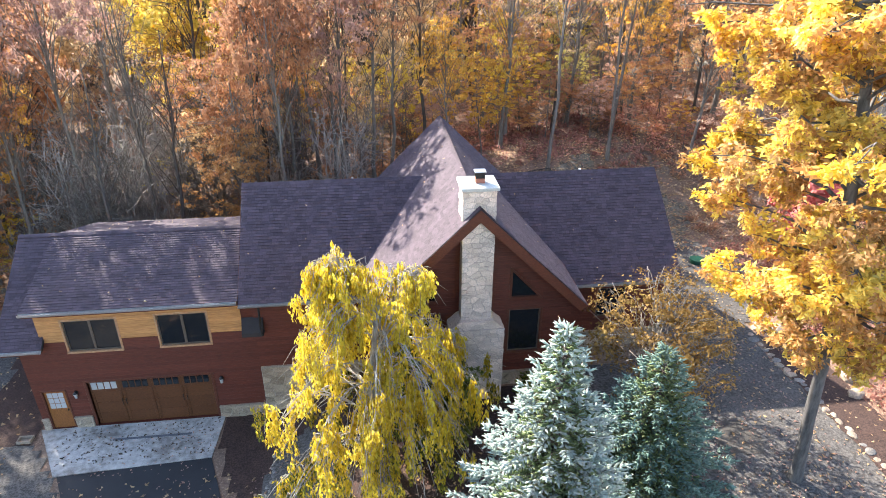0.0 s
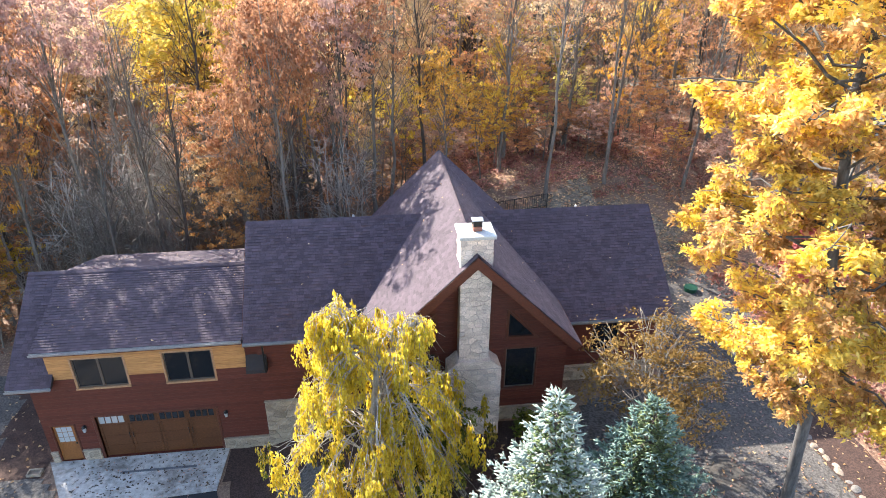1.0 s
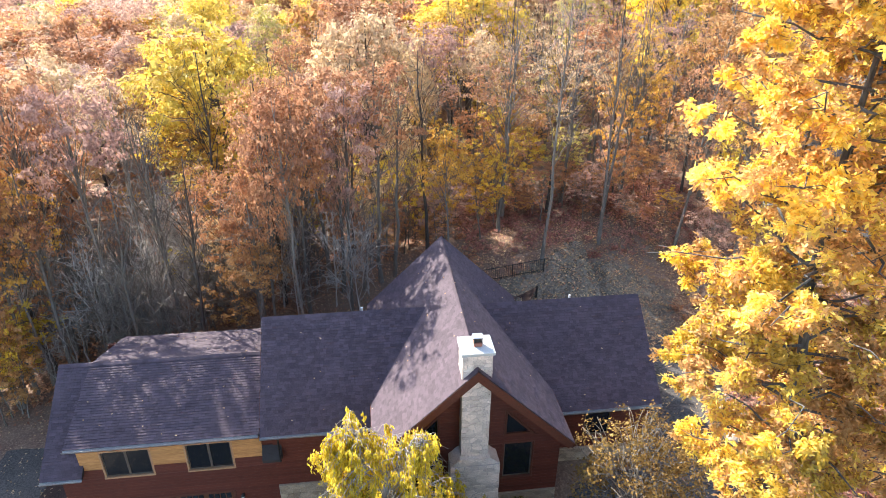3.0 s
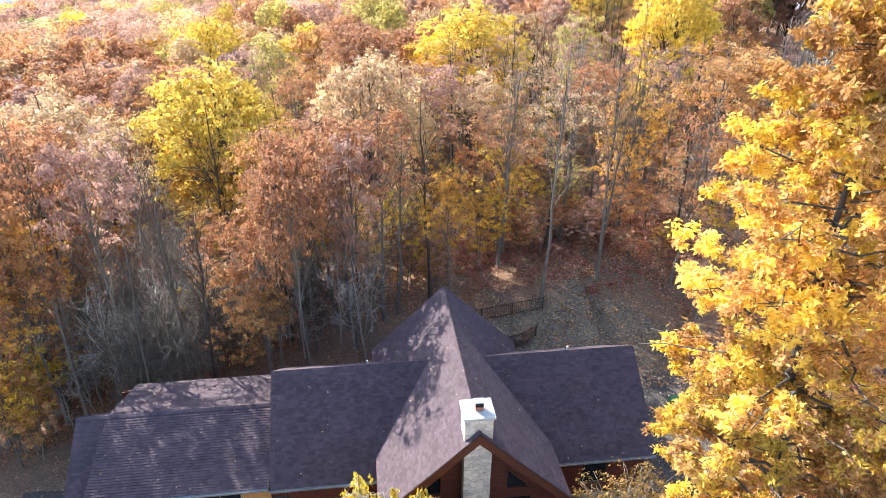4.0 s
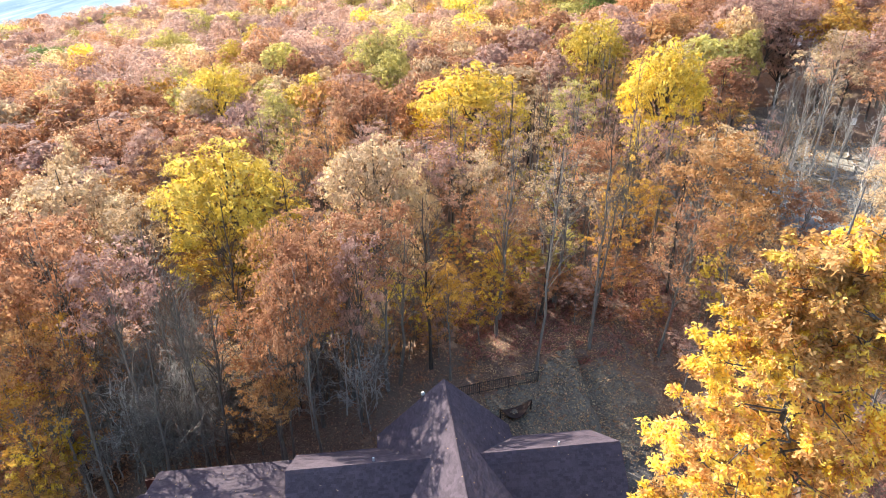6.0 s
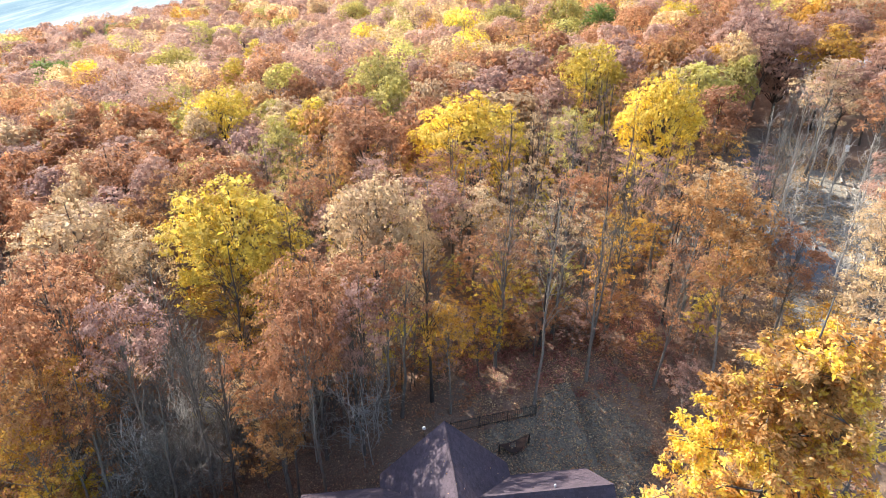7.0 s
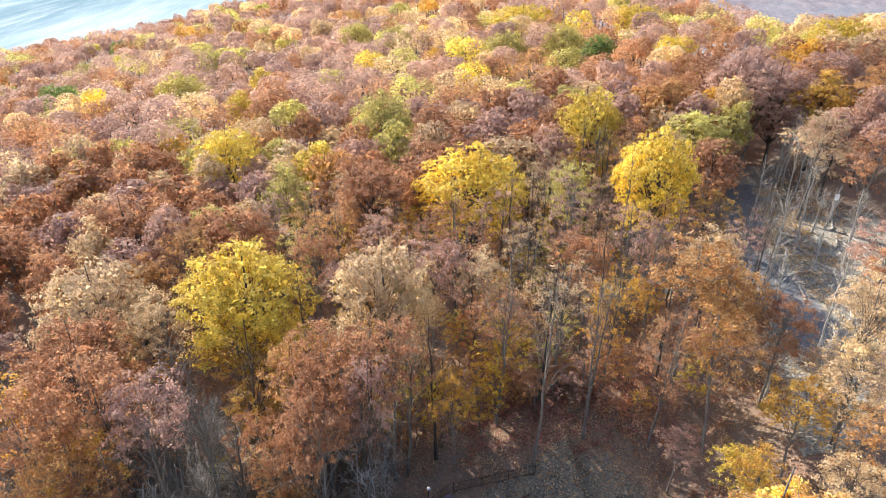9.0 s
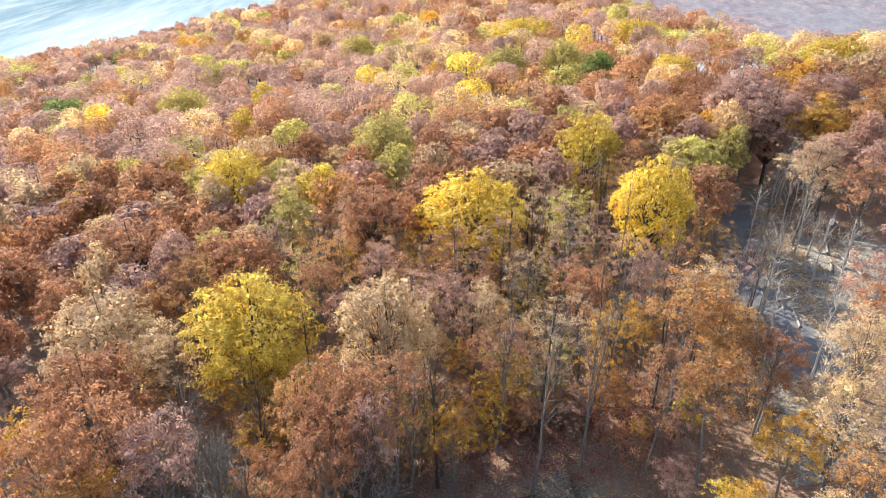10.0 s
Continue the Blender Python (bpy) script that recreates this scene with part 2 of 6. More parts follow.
def add_box(bm, x0, x1, y0, y1, z0, z1, bevel=0.0):
    r = bmesh.ops.create_cube(bm, size=1.0)
    bmesh.ops.scale(bm, vec=(x1 - x0, y1 - y0, z1 - z0), verts=r["verts"])
    bmesh.ops.translate(bm, vec=((x0 + x1) / 2, (y0 + y1) / 2, (z0 + z1) / 2), verts=r["verts"])
    if bevel:
        es = list({e for v in r["verts"] for e in v.link_edges})
        bmesh.ops.bevel(bm, geom=es, offset=bevel, segments=1, affect="EDGES")
    return r["verts"]


def box(name, x0, x1, y0, y1, z0, z1, material, parent=None, label="", bevel=0.012):
    bm = bmesh.new()
    add_box(bm, x0, x1, y0, y1, z0, z1, bevel)
    return part(name, bm, material, parent, label)


def prism_xz(bm, pts, y0, y1):
    """A convex outline in x and z, as thick as from y0 to y1."""
    a = [bm.verts.new((x, y0, z)) for x, z in pts]
    b = [bm.verts.new((x, y1, z)) for x, z in pts]
    k = len(pts)
    bm.faces.new(a)
    bm.faces.new(b[::-1])
    for i in range(k):
        bm.faces.new((a[i], b[i], b[(i + 1) % k], a[(i + 1) % k]))
    bmesh.ops.recalc_face_normals(bm, faces=bm.faces)


def tube_data(paths, sides=6):
    """Verts and faces of tapered tubes along lists of (point, radius)."""
    verts, faces = [], []
    for path in paths:
        base = len(verts)
        for i, (p, r) in enumerate(path):
            p, r = Vector(p), float(r)
            a, b = Vector(path[max(i - 1, 0)][0]), Vector(path[min(i + 1, len(path) - 1)][0])
            d = (b - a).normalized()
            side = d.cross(Vector((0.31, 0.92, 0.23))).normalized()
            up = d.cross(side)
            for k in range(sides):
                t = 2 * math.pi * k / sides
                verts.append(p + r * (math.cos(t) * side + math.sin(t) * up))
        for i in range(len(path) - 1):
            for k in range(sides):
                a, b = base + i * sides + k, base + i * sides + (k + 1) % sides
                faces.append((a, b, b + sides, a + sides))
        faces.append(tuple(base + (len(path) - 1) * sides + k for k in range(sides)))
    return verts, faces


def tube(name, paths, material, parent=None, label="", sides=6):
    v, f = tube_data(paths, sides)
    return raw(name, v, f, material, parent, label, True)


def leaf_quads(points, along, length, width, rng, jitter=0.35):
    """Pointed four-cornered leaves: points and their long directions as arrays."""
    n = len(points)
    d = along + rng.normal(0, jitter, (n, 3))
    d /= np.linalg.norm(d, axis=1)[:, None] + 1e-9
    s = np.cross(d, rng.normal(0, 1, (n, 3)))
    s /= np.linalg.norm(s, axis=1)[:, None] + 1e-9
    scale = rng.uniform(0.65, 1.35, n)[:, None]
    ln, wd = d * length * scale, s * width * scale * 0.5
    return np.stack([points, points + ln * 0.45 + wd, points + ln, points + ln * 0.45 - wd], 1)


def leaf_chips(points, facing, length, width, rng, jitter=0.45):
    """Three-cornered leaves whose flat sides look along facing."""
    n = len(points)
    f = facing + rng.normal(0, jitter, (n, 3))
    f /= np.linalg.norm(f, axis=1)[:, None] + 1e-9
    d = np.cross(f, rng.normal(0, 1, (n, 3)))
    d /= np.linalg.norm(d, axis=1)[:, None] + 1e-9
    s = np.cross(f, d)
    scale = rng.uniform(0.6, 1.4, n)[:, None]
    ln, wd = d * length * scale, s * width * scale * 0.5
    return np.stack([points - ln * 0.5 + wd, points - ln * 0.5 - wd * rng.uniform(0.4, 1.2, (n, 1)), points + ln * 0.5], 1)


def leaves(name, corners, material, parent=None, label=""):
    n, k = corners.shape[:2]
    mesh = bpy.data.meshes.new(name)
    mesh.vertices.add(n * k)
    mesh.vertices.foreach_set("co", np.asarray(corners, dtype=np.float32).ravel())
    mesh.loops.add(n * k)
    mesh.loops.foreach_set("vertex_index", np.arange(n * k, dtype=np.int32))
    mesh.polygons.add(n)
    mesh.polygons.foreach_set("loop_start", np.arange(0, n * k, k, dtype=np.int32))
    mesh.update()
    mesh.validate()
    return link_mesh(name, mesh, material, parent, label)


# ---------------------------------------------------------------- the ground
def smooth(a, b, v):
    t = min(1.0, max(0.0, (v - a) / (b - a)))
    return t * t * (3 - 2 * t)


CREST_AZ = (-180, -70, -40, -27, -17, -7, 0, 10, 23, 31, 36, 41, 60, 90, 180)
CREST_R = (220, 250, 300, 300, 300, 350, 390, 300, 190, 140, 128, 120, 120, 200, 220)


def forest_level(x, y):
    r, az = math.hypot(x, y), math.degrees(math.atan2(x, y))
    z = 3.2 + 0.13 * max(-260.0, min(150.0, x))
    z += 0.8 * noise.noise((x * 0.03, y * 0.03, 0.0))
    beyond = r - float(np.interp(az, CREST_AZ, CREST_R))
    if beyond > 0:
        z -= 0.0022 * beyond * beyond if beyond < 90 else 0.0022 * 8100 + 0.4 * (beyond - 90)
    floor_z = -120.0 + 4 * noise.noise((x * 0.004, y * 0.004, 3.0))
    # the wooded ridge across the valley
    ridge = 300 * smooth(950, 2300, r) * smooth(11, 27, az) if az > 11 else 0.0
    ridge += 40 * smooth(2000, 3600, r)
    return max(z, floor_z + ridge)


def ground_z(x, y):
    yard = 2.6 * smooth(-5.6, 1.2, x) - 0.012 * max(0.0, min(20.0, 12 - y))
    wild = smooth(33.5, 44, y) if x < 16 else smooth(37, 48, y)
    wild = max(wild, smooth(22, 36, x), smooth(-17, -30, x))
    f = forest_level(x, y) if wild > 0 else 0.0
    return yard * (1 - wild) + f * wild + (0.10 * noise.noise((x * 0.5, y * 0.5, 9.0)) * min(1.0, wild + 0.15))


def axis(lo, fine0, fine1, hi, step):
    out = list(np.arange(fine0, fine1 + 0.01, step))
    s, v = step, fine1
    while v < hi:
        s *= 1.16
        v += s
        out.append(v)
    s, v = step, fine0
    while v > lo:
        s *= 1.16
        v -= s
        out.insert(0, v)
    return out


M_LITTER, n_, l_, b_ = shader("leaf_litter")
big = noise_tex(n_, l_, 0.12, 4.0)
mid = noise_tex(n_, l_, 1.3, 5.0, 0.7)
small = noise_tex(n_, l_, 9.0, 4.0, 0.8)
c1 = ramp(n_, l_, mid, [(0.3, (0.11, 0.06, 0.042)), (0.5, (0.22, 0.125, 0.083)), (0.7, (0.36, 0.235, 0.16))])
c2 = ramp(n_, l_, small, [(0.38, (0.05, 0.03, 0.024)), (0.52, (0.23, 0.135, 0.09)), (0.64, (0.52, 0.38, 0.26))])
c3 = mix_rgb(n_, l_, 0.55, c1, c2)
c4 = mix_rgb(n_, l_, ramp(n_, l_, big, [(0.42, (0, 0, 0)), (0.62, (0.5, 0.5, 0.5))]), c3, (0.21, 0.165, 0.12))
l_.new(c4, b_.inputs["Base Color"])
b_.inputs["Roughness"].default_value = 0.95
bump(n_, l_, b_, small, 0.9, 0.06)

gx, gy = axis(-4200, -34, 44, 4200, 0.8), axis(-700, 4, 62, 4300, 0.8)
verts = [(x, y, ground_z(x, y)) for y in gy for x in gx]
w = len(gx)
faces = [(j * w + i, j * w + i + 1, (j + 1) * w + i + 1, (j + 1) * w + i) for j in range(len(gy) - 1) for i in range(w - 1)]
tagged(raw("ground", verts, faces, M_LITTER, smooth=True), "hillside covered in brown and russet fallen leaves", "ground", kind="structure")


M_LANE = surface("dry_grass_gravel", (0.13, 0.12, 0.10), (0.33, 0.30, 0.25), 0.3, 0.95, 5, relief=0.9, sharp=0.1)


def patch(name, outline, material, label, category, lift=0.02, step=0.6, kind="structure"):
    """A sheet that follows the ground inside a closed outline, with a slightly ragged edge."""
    xs, ys = [p[0] for p in outline], [p[1] for p in outline]
    nx, ny = int((max(xs) - min(xs)) / step) + 1, int((max(ys) - min(ys)) / step) + 1

    def inside(x, y):
        hit = False
        for i in range(len(outline)):
            (x0, y0), (x1, y1) = outline[i], outline[i - 1]
            if (y0 > y) != (y1 > y) and x < (x1 - x0) * (y - y0) / (y1 - y0) + x0:
                hit = not hit
        return hit
    idx, vs, fs = {}, [], []

    def vert(i, j):
        if (i, j) not in idx:
            x, y = min(xs) + i * step, min(ys) + j * step
            x += 0.3 * step * noise.noise((x * 1.3, y * 1.3, 1.0))
            y += 0.3 * step * noise.noise((x * 1.3, y * 1.3, 7.0))
            idx[i, j] = len(vs)
            vs.append((x, y, ground_z(x, y) + lift))
        return idx[i, j]
    for i in range(nx):
        for j in range(ny):
            if inside(min(xs) + (i + 0.5) * step, min(ys) + (j + 0.5) * step):
                fs.append((vert(i, j), vert(i + 1, j), vert(i + 1, j + 1), vert(i, j + 1)))
    return tagged(raw(name, vs, fs, material, smooth=True), label, category, kind=kind)


patch("gravel_yard", [(9, 5), (18.0, 5), (18.2, 15), (17.9, 22), (18.5, 24.5), (21.5, 27), (21.5, 31), (19, 34), (15.5, 33), (14.2, 30), (13.8, 22.5), (9, 21.5), (8, 18.5), (6.5, 16), (5, 9)],
      M_GRAVEL, "grey crushed gravel yard strewn with fallen leaves", "gravel", 0.03, 0.4)
patch("mulch_bed", [(18.15, 5), (20.2, 5), (20.0, 17), (19.9, 23), (18.9, 24), (18.2, 23), (17.95, 21)], M_MULCH, "dark brown mulch bed edged with pale stones", "mulch bed", 0.05, 0.3)
patch("soil_patch", [(13.0, 16.0), (14.2, 15.9), (14.7, 16.8), (14.2, 17.7), (13.2, 17.6), (12.6, 16.8)], M_SOIL, "round patch of dark bare soil in gravel", "soil", 0.05, 0.12)
patch("mulch_slope", [(-3.0, 10), (-5.9, 18.5), (-6.7, 20.5), (-6.95, 23.2), (-4.9, 23.2), (0, 23.0), (0, 20.8), (8, 20.8), (8, 18.5), (4, 16), (1, 10)], M_MULCH, "dark mulch on the slope below the house", "mulch bed", 0.03, 0.4)
M_YARD = surface("leafy_yard", (0.06, 0.047, 0.036), (0.25, 0.205, 0.15), 0.5, 0.95, 6, relief=1.0, sharp=0.09)
patch("back_yard", [(9, 32), (14, 31.5), (20, 34), (22, 38), (19.5, 41), (15, 42), (12, 40.4), (8, 38.8), (7.5, 35.8)], M_YARD, "rough grey-brown yard of dry grass and fallen leaves", "yard", 0.05, 0.5)
patch("gravel_slope", [(-4.4, 20.6), (-3.0, 21.2), (-1.6, 19.5), (-1.2, 16), (-1.5, 11), (-3.2, 11), (-4.4, 15.5), (-4.8, 18.5)], M_GRAVEL, "grey gravel strip beside the dark mulch", "gravel", 0.055, 0.3)
patch("cleared_lane", [(34, 36), (40, 36), (50, 52), (60, 60), (68, 66), (66, 72), (57, 74), (66, 90), (60, 93), (47, 74), (43, 58)], M_LANE, "pale dry grass and gravel lane through woods", "lane", 0.08, 0.9)
M_OLD_ROAD = surface("weathered_asphalt", (0.09, 0.09, 0.095), (0.20, 0.20, 0.205), 0.5, 0.9, 9, relief=0.5)
patch("road", [(39.5, 42), (43.5, 41), (47, 50), (48, 56), (48.3, 66), (52.3, 74), (58, 85), (55, 87), (48.5, 77), (44, 67), (43.2, 57), (42.3, 51)], M_OLD_ROAD, "narrow weathered asphalt road through the woods", "road", 0.13, 0.5)
patch("clearing", [(26, 62.5), (33, 59.5), (40, 62), (46, 63), (46, 68), (36, 70), (28, 67)], M_LANE, "pale gravel clearing among the trees", "clearing", 0.08, 0.6)
patch("mulch_side", [(-17.4, 20), (-15.1, 19), (-15.1, 28), (-17, 31), (-19, 31)], M_MULCH, "dark mulch beside the garage wall", "mulch bed", 0.03, 0.4)
patch("gravel_side", [(-22, 10), (-10.2, 10), (-12.6, 18.7), (-13.6, 20.6), (-15.1, 22.6), (-17.4, 22.5), (-18.5, 30), (-21, 30)], M_GRAVEL, "gravel strip with fallen leaves beside the drive", "gravel", 0.035, 0.4)


# drive: a concrete apron before the doors, then asphalt
def slab(name, pts, z0, z1, material, label, category):
    bm = bmesh.new()
    a = [bm.verts.new((x, y, z1)) for x, y in pts]
    b = [bm.verts.new((x, y, z0)) for x, y in pts]
    bm.faces.new(a)
    for i in range(len(pts)):
        bm.faces.new((a[i], b[i], b[(i + 1) % len(pts)], a[(i + 1) % len(pts)]))
    bmesh.ops.recalc_face_normals(bm, faces=bm.faces)
    return tagged(part(name, bm, material), label, category, kind="structure")


slab("concrete_apron", [(-13.35, 20.42), (-7.15, 20.78), (-7.0, 23.3), (-14.95, 23.3)], -0.2, 0.05, M_CONCRETE, "pale stained concrete apron before the garage doors", "pavement")
slab("road", [(2.0, -30), (9.5, -30), (-3.2, 9), (-6.35, 18.5), (-7.15, 20.76), (-13.2, 20.41), (-12.3, 18.7), (-9.5, 9)], -0.2, 0.035, M_ASPHALT, "dark asphalt driveway with scattered leaves", "driveway")
box("drain_channel", -11.6, -8.3, 22.25, 22.38, 0.0, 0.056, M_DRAIN, None, "", 0).name = "drain_channel"
tagged(bpy.data.objects["drain_channel"], "narrow grey drain channel set in concrete", "drain")

# ---------------------------------------------------------------- the house
CX = 3.92                       # ridge line of the great-room gable
RIDGE_Z, GABLE_SLOPE = 11.2, 0.98
GABLE_Y0, GABLE_Y1 = 20.15, 32.4
WALL_Y, GABLE_WALL_Y, GARAGE_Y = 23.3, 21.05, 23.34
house = thing("house", "brown timber house with stone chimney and dark shingle roof", "house")


def gable_top(x):
    return RIDGE_Z - 0.22 - GABLE_SLOPE * abs(x - CX)


W_HOLES = ((10.0, 11.3, 4.2, 5.7),)


def wall_grid(bm, x0, x1, z0, z1, y0, y1, holes):
    xs = sorted({x0, x1, *[min(max(v, x0), x1) for h in holes for v in h[:2]]})
    zs = sorted({z0, z1, *[min(max(v, z0), z1) for h in holes for v in h[2:]]})
    for a, b in zip(xs, xs[1:]):
        run = None
        for c, d in zip(zs, zs[1:]):
            solid = not any(h[0] <= (a + b) / 2 <= h[1] and h[2] <= (c + d) / 2 <= h[3] for h in holes)
            if solid:
                run = (run[0], d) if run else (c, d)
            if run and (not solid or d == zs[-1]):
                add_box(bm, a, b, y0, y1, run[0], run[1])
                run = None


# walls: the gable front in convex pieces round its windows, and plain walls behind
bm = bmesh.new()
for s in (1, -1):
    def mx(pts):
        return [(CX + s * (x - CX), z) for x, z in pts]
    prism_xz(bm, mx([(CX, 1.2), (5.4, 1.2), (5.4, gable_top(5.4)), (CX, gable_top(CX))]), GABLE_WALL_Y, GABLE_WALL_Y + 0.2)
    prism_xz(bm, mx([(5.4, 1.2), (6.7, 1.2), (6.7, 4.3), (5.4, 4.3)]), GABLE_WALL_Y, GABLE_WALL_Y + 0.2)
    prism_xz(bm, mx([(5.4, 6.33), (6.7, 6.33), (6.7, 6.88), (5.4, 6.88)]), GABLE_WALL_Y, GABLE_WALL_Y + 0.2)
    prism_xz(bm, mx([(5.4, 8.22), (6.66, 6.88), (6.7, 6.88), (6.7, gable_top(6.7)), (5.4, gable_top(5.4))]), GABLE_WALL_Y, GABLE_WALL_Y + 0.2)
    prism_xz(bm, mx([(6.7, 1.2), (8.0, 1.2), (8.0, gable_top(8.0)), (6.7, gable_top(6.7))]), GABLE_WALL_Y, GABLE_WALL_Y + 0.2)
pieces("wall", bm, M_SIDING, house, "dark red-brown stained gable wall")
bm = bmesh.new()
add_box(bm, 7.8, 8.0, GABLE_WALL_Y + 0.2, 23.3, 1.2, gable_top(8.0))
add_box(bm, -0.16, 0.04, GABLE_WALL_Y + 0.2, 23.3, 1.2, gable_top(8.0))
pieces("wall", bm, M_SIDING, house)
bm = bmesh.new()                # the wings: front walls, end walls, back
wall_grid(bm, 8.0, 13.3, 1.5, 6.35, WALL_Y, WALL_Y + 0.2, W_HOLES[:1])
prism = [(23.3, 1.0), (31.1, 1.0), (31.1, 6.75), (27.22, 9.55), (23.3, 6.3)]
pieces("wall", bm, M_SIDING, house)
bm = bmesh.new()
wall_grid(bm, -5.1, -0.16, -0.2, 6.35, WALL_Y, WALL_Y + 0.2, W_HOLES[1:])
pieces("wall", bm, M_SIDING, house)
for x in (-5.1, 13.1):
    bm = bmesh.new()
    a = [bm.verts.new((x, y, z)) for y, z in prism]
    b = [bm.verts.new((x + 0.2, y, z)) for y, z in prism]
    bm.faces.new(a), bm.faces.new(b[::-1])
    for i in range(5):
        bm.faces.new((a[i], b[i], b[(i + 1) % 5], a[(i + 1) % 5]))
    bmesh.ops.recalc_face_normals(bm, faces=bm.faces)
    pieces("wall", bm, M_SIDING, house)
bm = bmesh.new()
add_box(bm, -5.1, 13.3, 31.1, 31.3, 0.5, 6.65)
pieces("wall", bm, M_SIDING, house)
bm = bmesh.new()
prism_xz(bm, [(0, 1), (7.84, 1), (7.84, 7.1), (CX, 10.9), (0, 7.1)], 31.9, 32.1)
pieces("wall", bm, M_SIDING, house)

# garage wing walls, with the door openings and the two dormer windows cut through
G_WIN = ((-12.74, -10.66, 4.13, 5.62), (-9.03, -7.03, 4.13, 5.66))
G_DOOR, P_DOOR = (-12.5, -7.3, 0.05, 2.45), (-14.38, -13.48, 0.05, 2.1)
G_HOLES = (*G_WIN, G_DOOR, P_DOOR)


bm = bmesh.new()
wall_grid(bm, -13.75, -5.1, 4.6, 6.2, GARAGE_Y + 0.01, GARAGE_Y + 0.2, G_WIN)
wall_grid(bm, -14.75, -5.1, -0.2, 4.6, GARAGE_Y + 0.01, GARAGE_Y + 0.2, G_HOLES)
pieces("wall", bm, M_SIDING, house)
bm = bmesh.new()
a = [(23.34, -0.2), (31.1, -0.2), (31.1, 4.5), (27.2, 7.45), (23.34, 4.5)]
va, vb = [bm.verts.new((-14.75, y, z)) for y, z in a], [bm.verts.new((-14.55, y, z)) for y, z in a]
bm.faces.new(va), bm.faces.new(vb[::-1])
for i in range(5):
    bm.faces.new((va[i], vb[i], vb[(i + 1) % 5], va[(i + 1) % 5]))
bmesh.ops.recalc_face_normals(bm, faces=bm.faces)
pieces("wall", bm, M_SIDING, house)
bm = bmesh.new()                # cheeks and back of the dormers
for pts in ([(23.34, 4.6), (27.2, 7.55), (23.34, 6.25)], [(31.0, 4.6), (31.0, 6.25), (27.2, 7.55)]):
    va, vb = [bm.verts.new((-13.75, y, z)) for y, z in pts], [bm.verts.new((-13.6, y, z)) for y, z in pts]
    bm.faces.new(va), bm.faces.new(vb[::-1])
    for i in range(3):
        bm.faces.new((va[i], vb[i], vb[(i + 1) % 3], va[(i + 1) % 3]))
bmesh.ops.recalc_face_normals(bm, faces=bm.faces)
add_box(bm, -14.75, -5.1, 31.0, 31.2, -0.2, 6.2)
pieces("wall", bm, M_SIDING, house)


# roofs: a slab for each slope, with courses of shingles laid on it
def slope_frame(p0, p1, q0):
    """Origin, direction along the eave, direction up the slope, normal, length, height."""
    p0, p1, q0 = Vector(p0), Vector(p1), Vector(q0)
    u = (p1 - p0).normalized()
    v = (q0 - p0) - u * (q0 - p0).dot(u)
    h = v.length
    v.normalize()
    nrm = u.cross(v).normalized()
    if nrm.z < 0:
        nrm = -nrm
    return p0, u, v, nrm, (p1 - p0).length, h


def roof_slope(p0, p1, q0, rng, parent, label="", thick=0.16, expo=0.145, apart=None):
    """apart: the stretch along the eave and up the slope where each shingle is a part by itself."""
    o, u, v, nrm, ln, h = slope_frame(p0, p1, q0)
    bm = bmesh.new()
    top = [o, o + u * ln, o + u * ln + v * h, o + v * h]
    a = [bm.verts.new(p) for p in top]
    b = [bm.verts.new(p - nrm * thick) for p in top]
    bm.faces.new(a), bm.faces.new(b[::-1])
    for i in range(4):
        bm.faces.new((a[i], b[i], b[(i + 1) % 4], a[(i + 1) % 4]))
    bmesh.ops.recalc_face_normals(bm, faces=bm.faces)
    roof = part("roof", bm, M_SHINGLE_BASE, parent, label)
    vs, fs = [], []
    rows = int(h / expo) + 1
    single, tabs = [], {}
    for r in range(rows):
        v0, v1 = r * expo - 0.01, min((r + 1.25) * expo, h)
        pos = -rng.uniform(0, 0.3)
        while pos < ln:
            wd = rng.choice([0.17, 0.24, 0.31])
            a0, a1 = max(pos, -0.01), min(pos + wd - 0.008, ln + 0.01)
            pos += wd
            if a1 - a0 < 0.04:
                continue
            lift, drop = rng.uniform(0.026, 0.042), rng.uniform(0, 0.007)
            if apart and apart[0] <= a0 and a1 <= apart[1] and r < apart[2]:
                single.append((a0, a1 - a0, v0 + drop))
                continue
            k = len(vs)
            vs += [o + u * a0 + v * (v0 + drop) + nrm * 0.002, o + u * a1 + v * (v0 + drop) + nrm * 0.002,
                   o + u * a1 + v * (v0 + drop) + nrm * lift, o + u * a0 + v * (v0 + drop) + nrm * lift,
                   o + u * a1 + v * v1 + nrm * 0.004, o + u * a0 + v * v1 + nrm * 0.004]
            fs += [(k, k + 1, k + 2, k + 3), (k + 3, k + 2, k + 4, k + 5)]
    tagged(raw("shingles", vs, fs, M_SHINGLE, roof, "dark purplish-grey asphalt shingles in courses"), kind="stuff")
    turn = Matrix((u, v, nrm)).transposed().to_4x4()
    for a0, wd, v0 in single:
        key = round(wd, 2)
        if key not in tabs:
            lift, up_ = 0.034, 1.2 * expo
            mesh = bpy.data.meshes.new("shingle")
            mesh.from_pydata([(0, 0, 0.002), (key, 0, 0.002), (key, 0, lift), (0, 0, lift), (key, up_, 0.004), (0, up_, 0.004)], [], [(0, 1, 2, 3), (3, 2, 4, 5), (0, 3, 5), (1, 4, 2)])
            mesh.materials.append(M_SHINGLE_ONE)
            tabs[key] = mesh
        ob = new("shingle", tabs[key])
        ob.parent = roof
        ob.matrix_basis = Matrix.Translation(o + u * a0 + v * v0) @ turn
    return roof


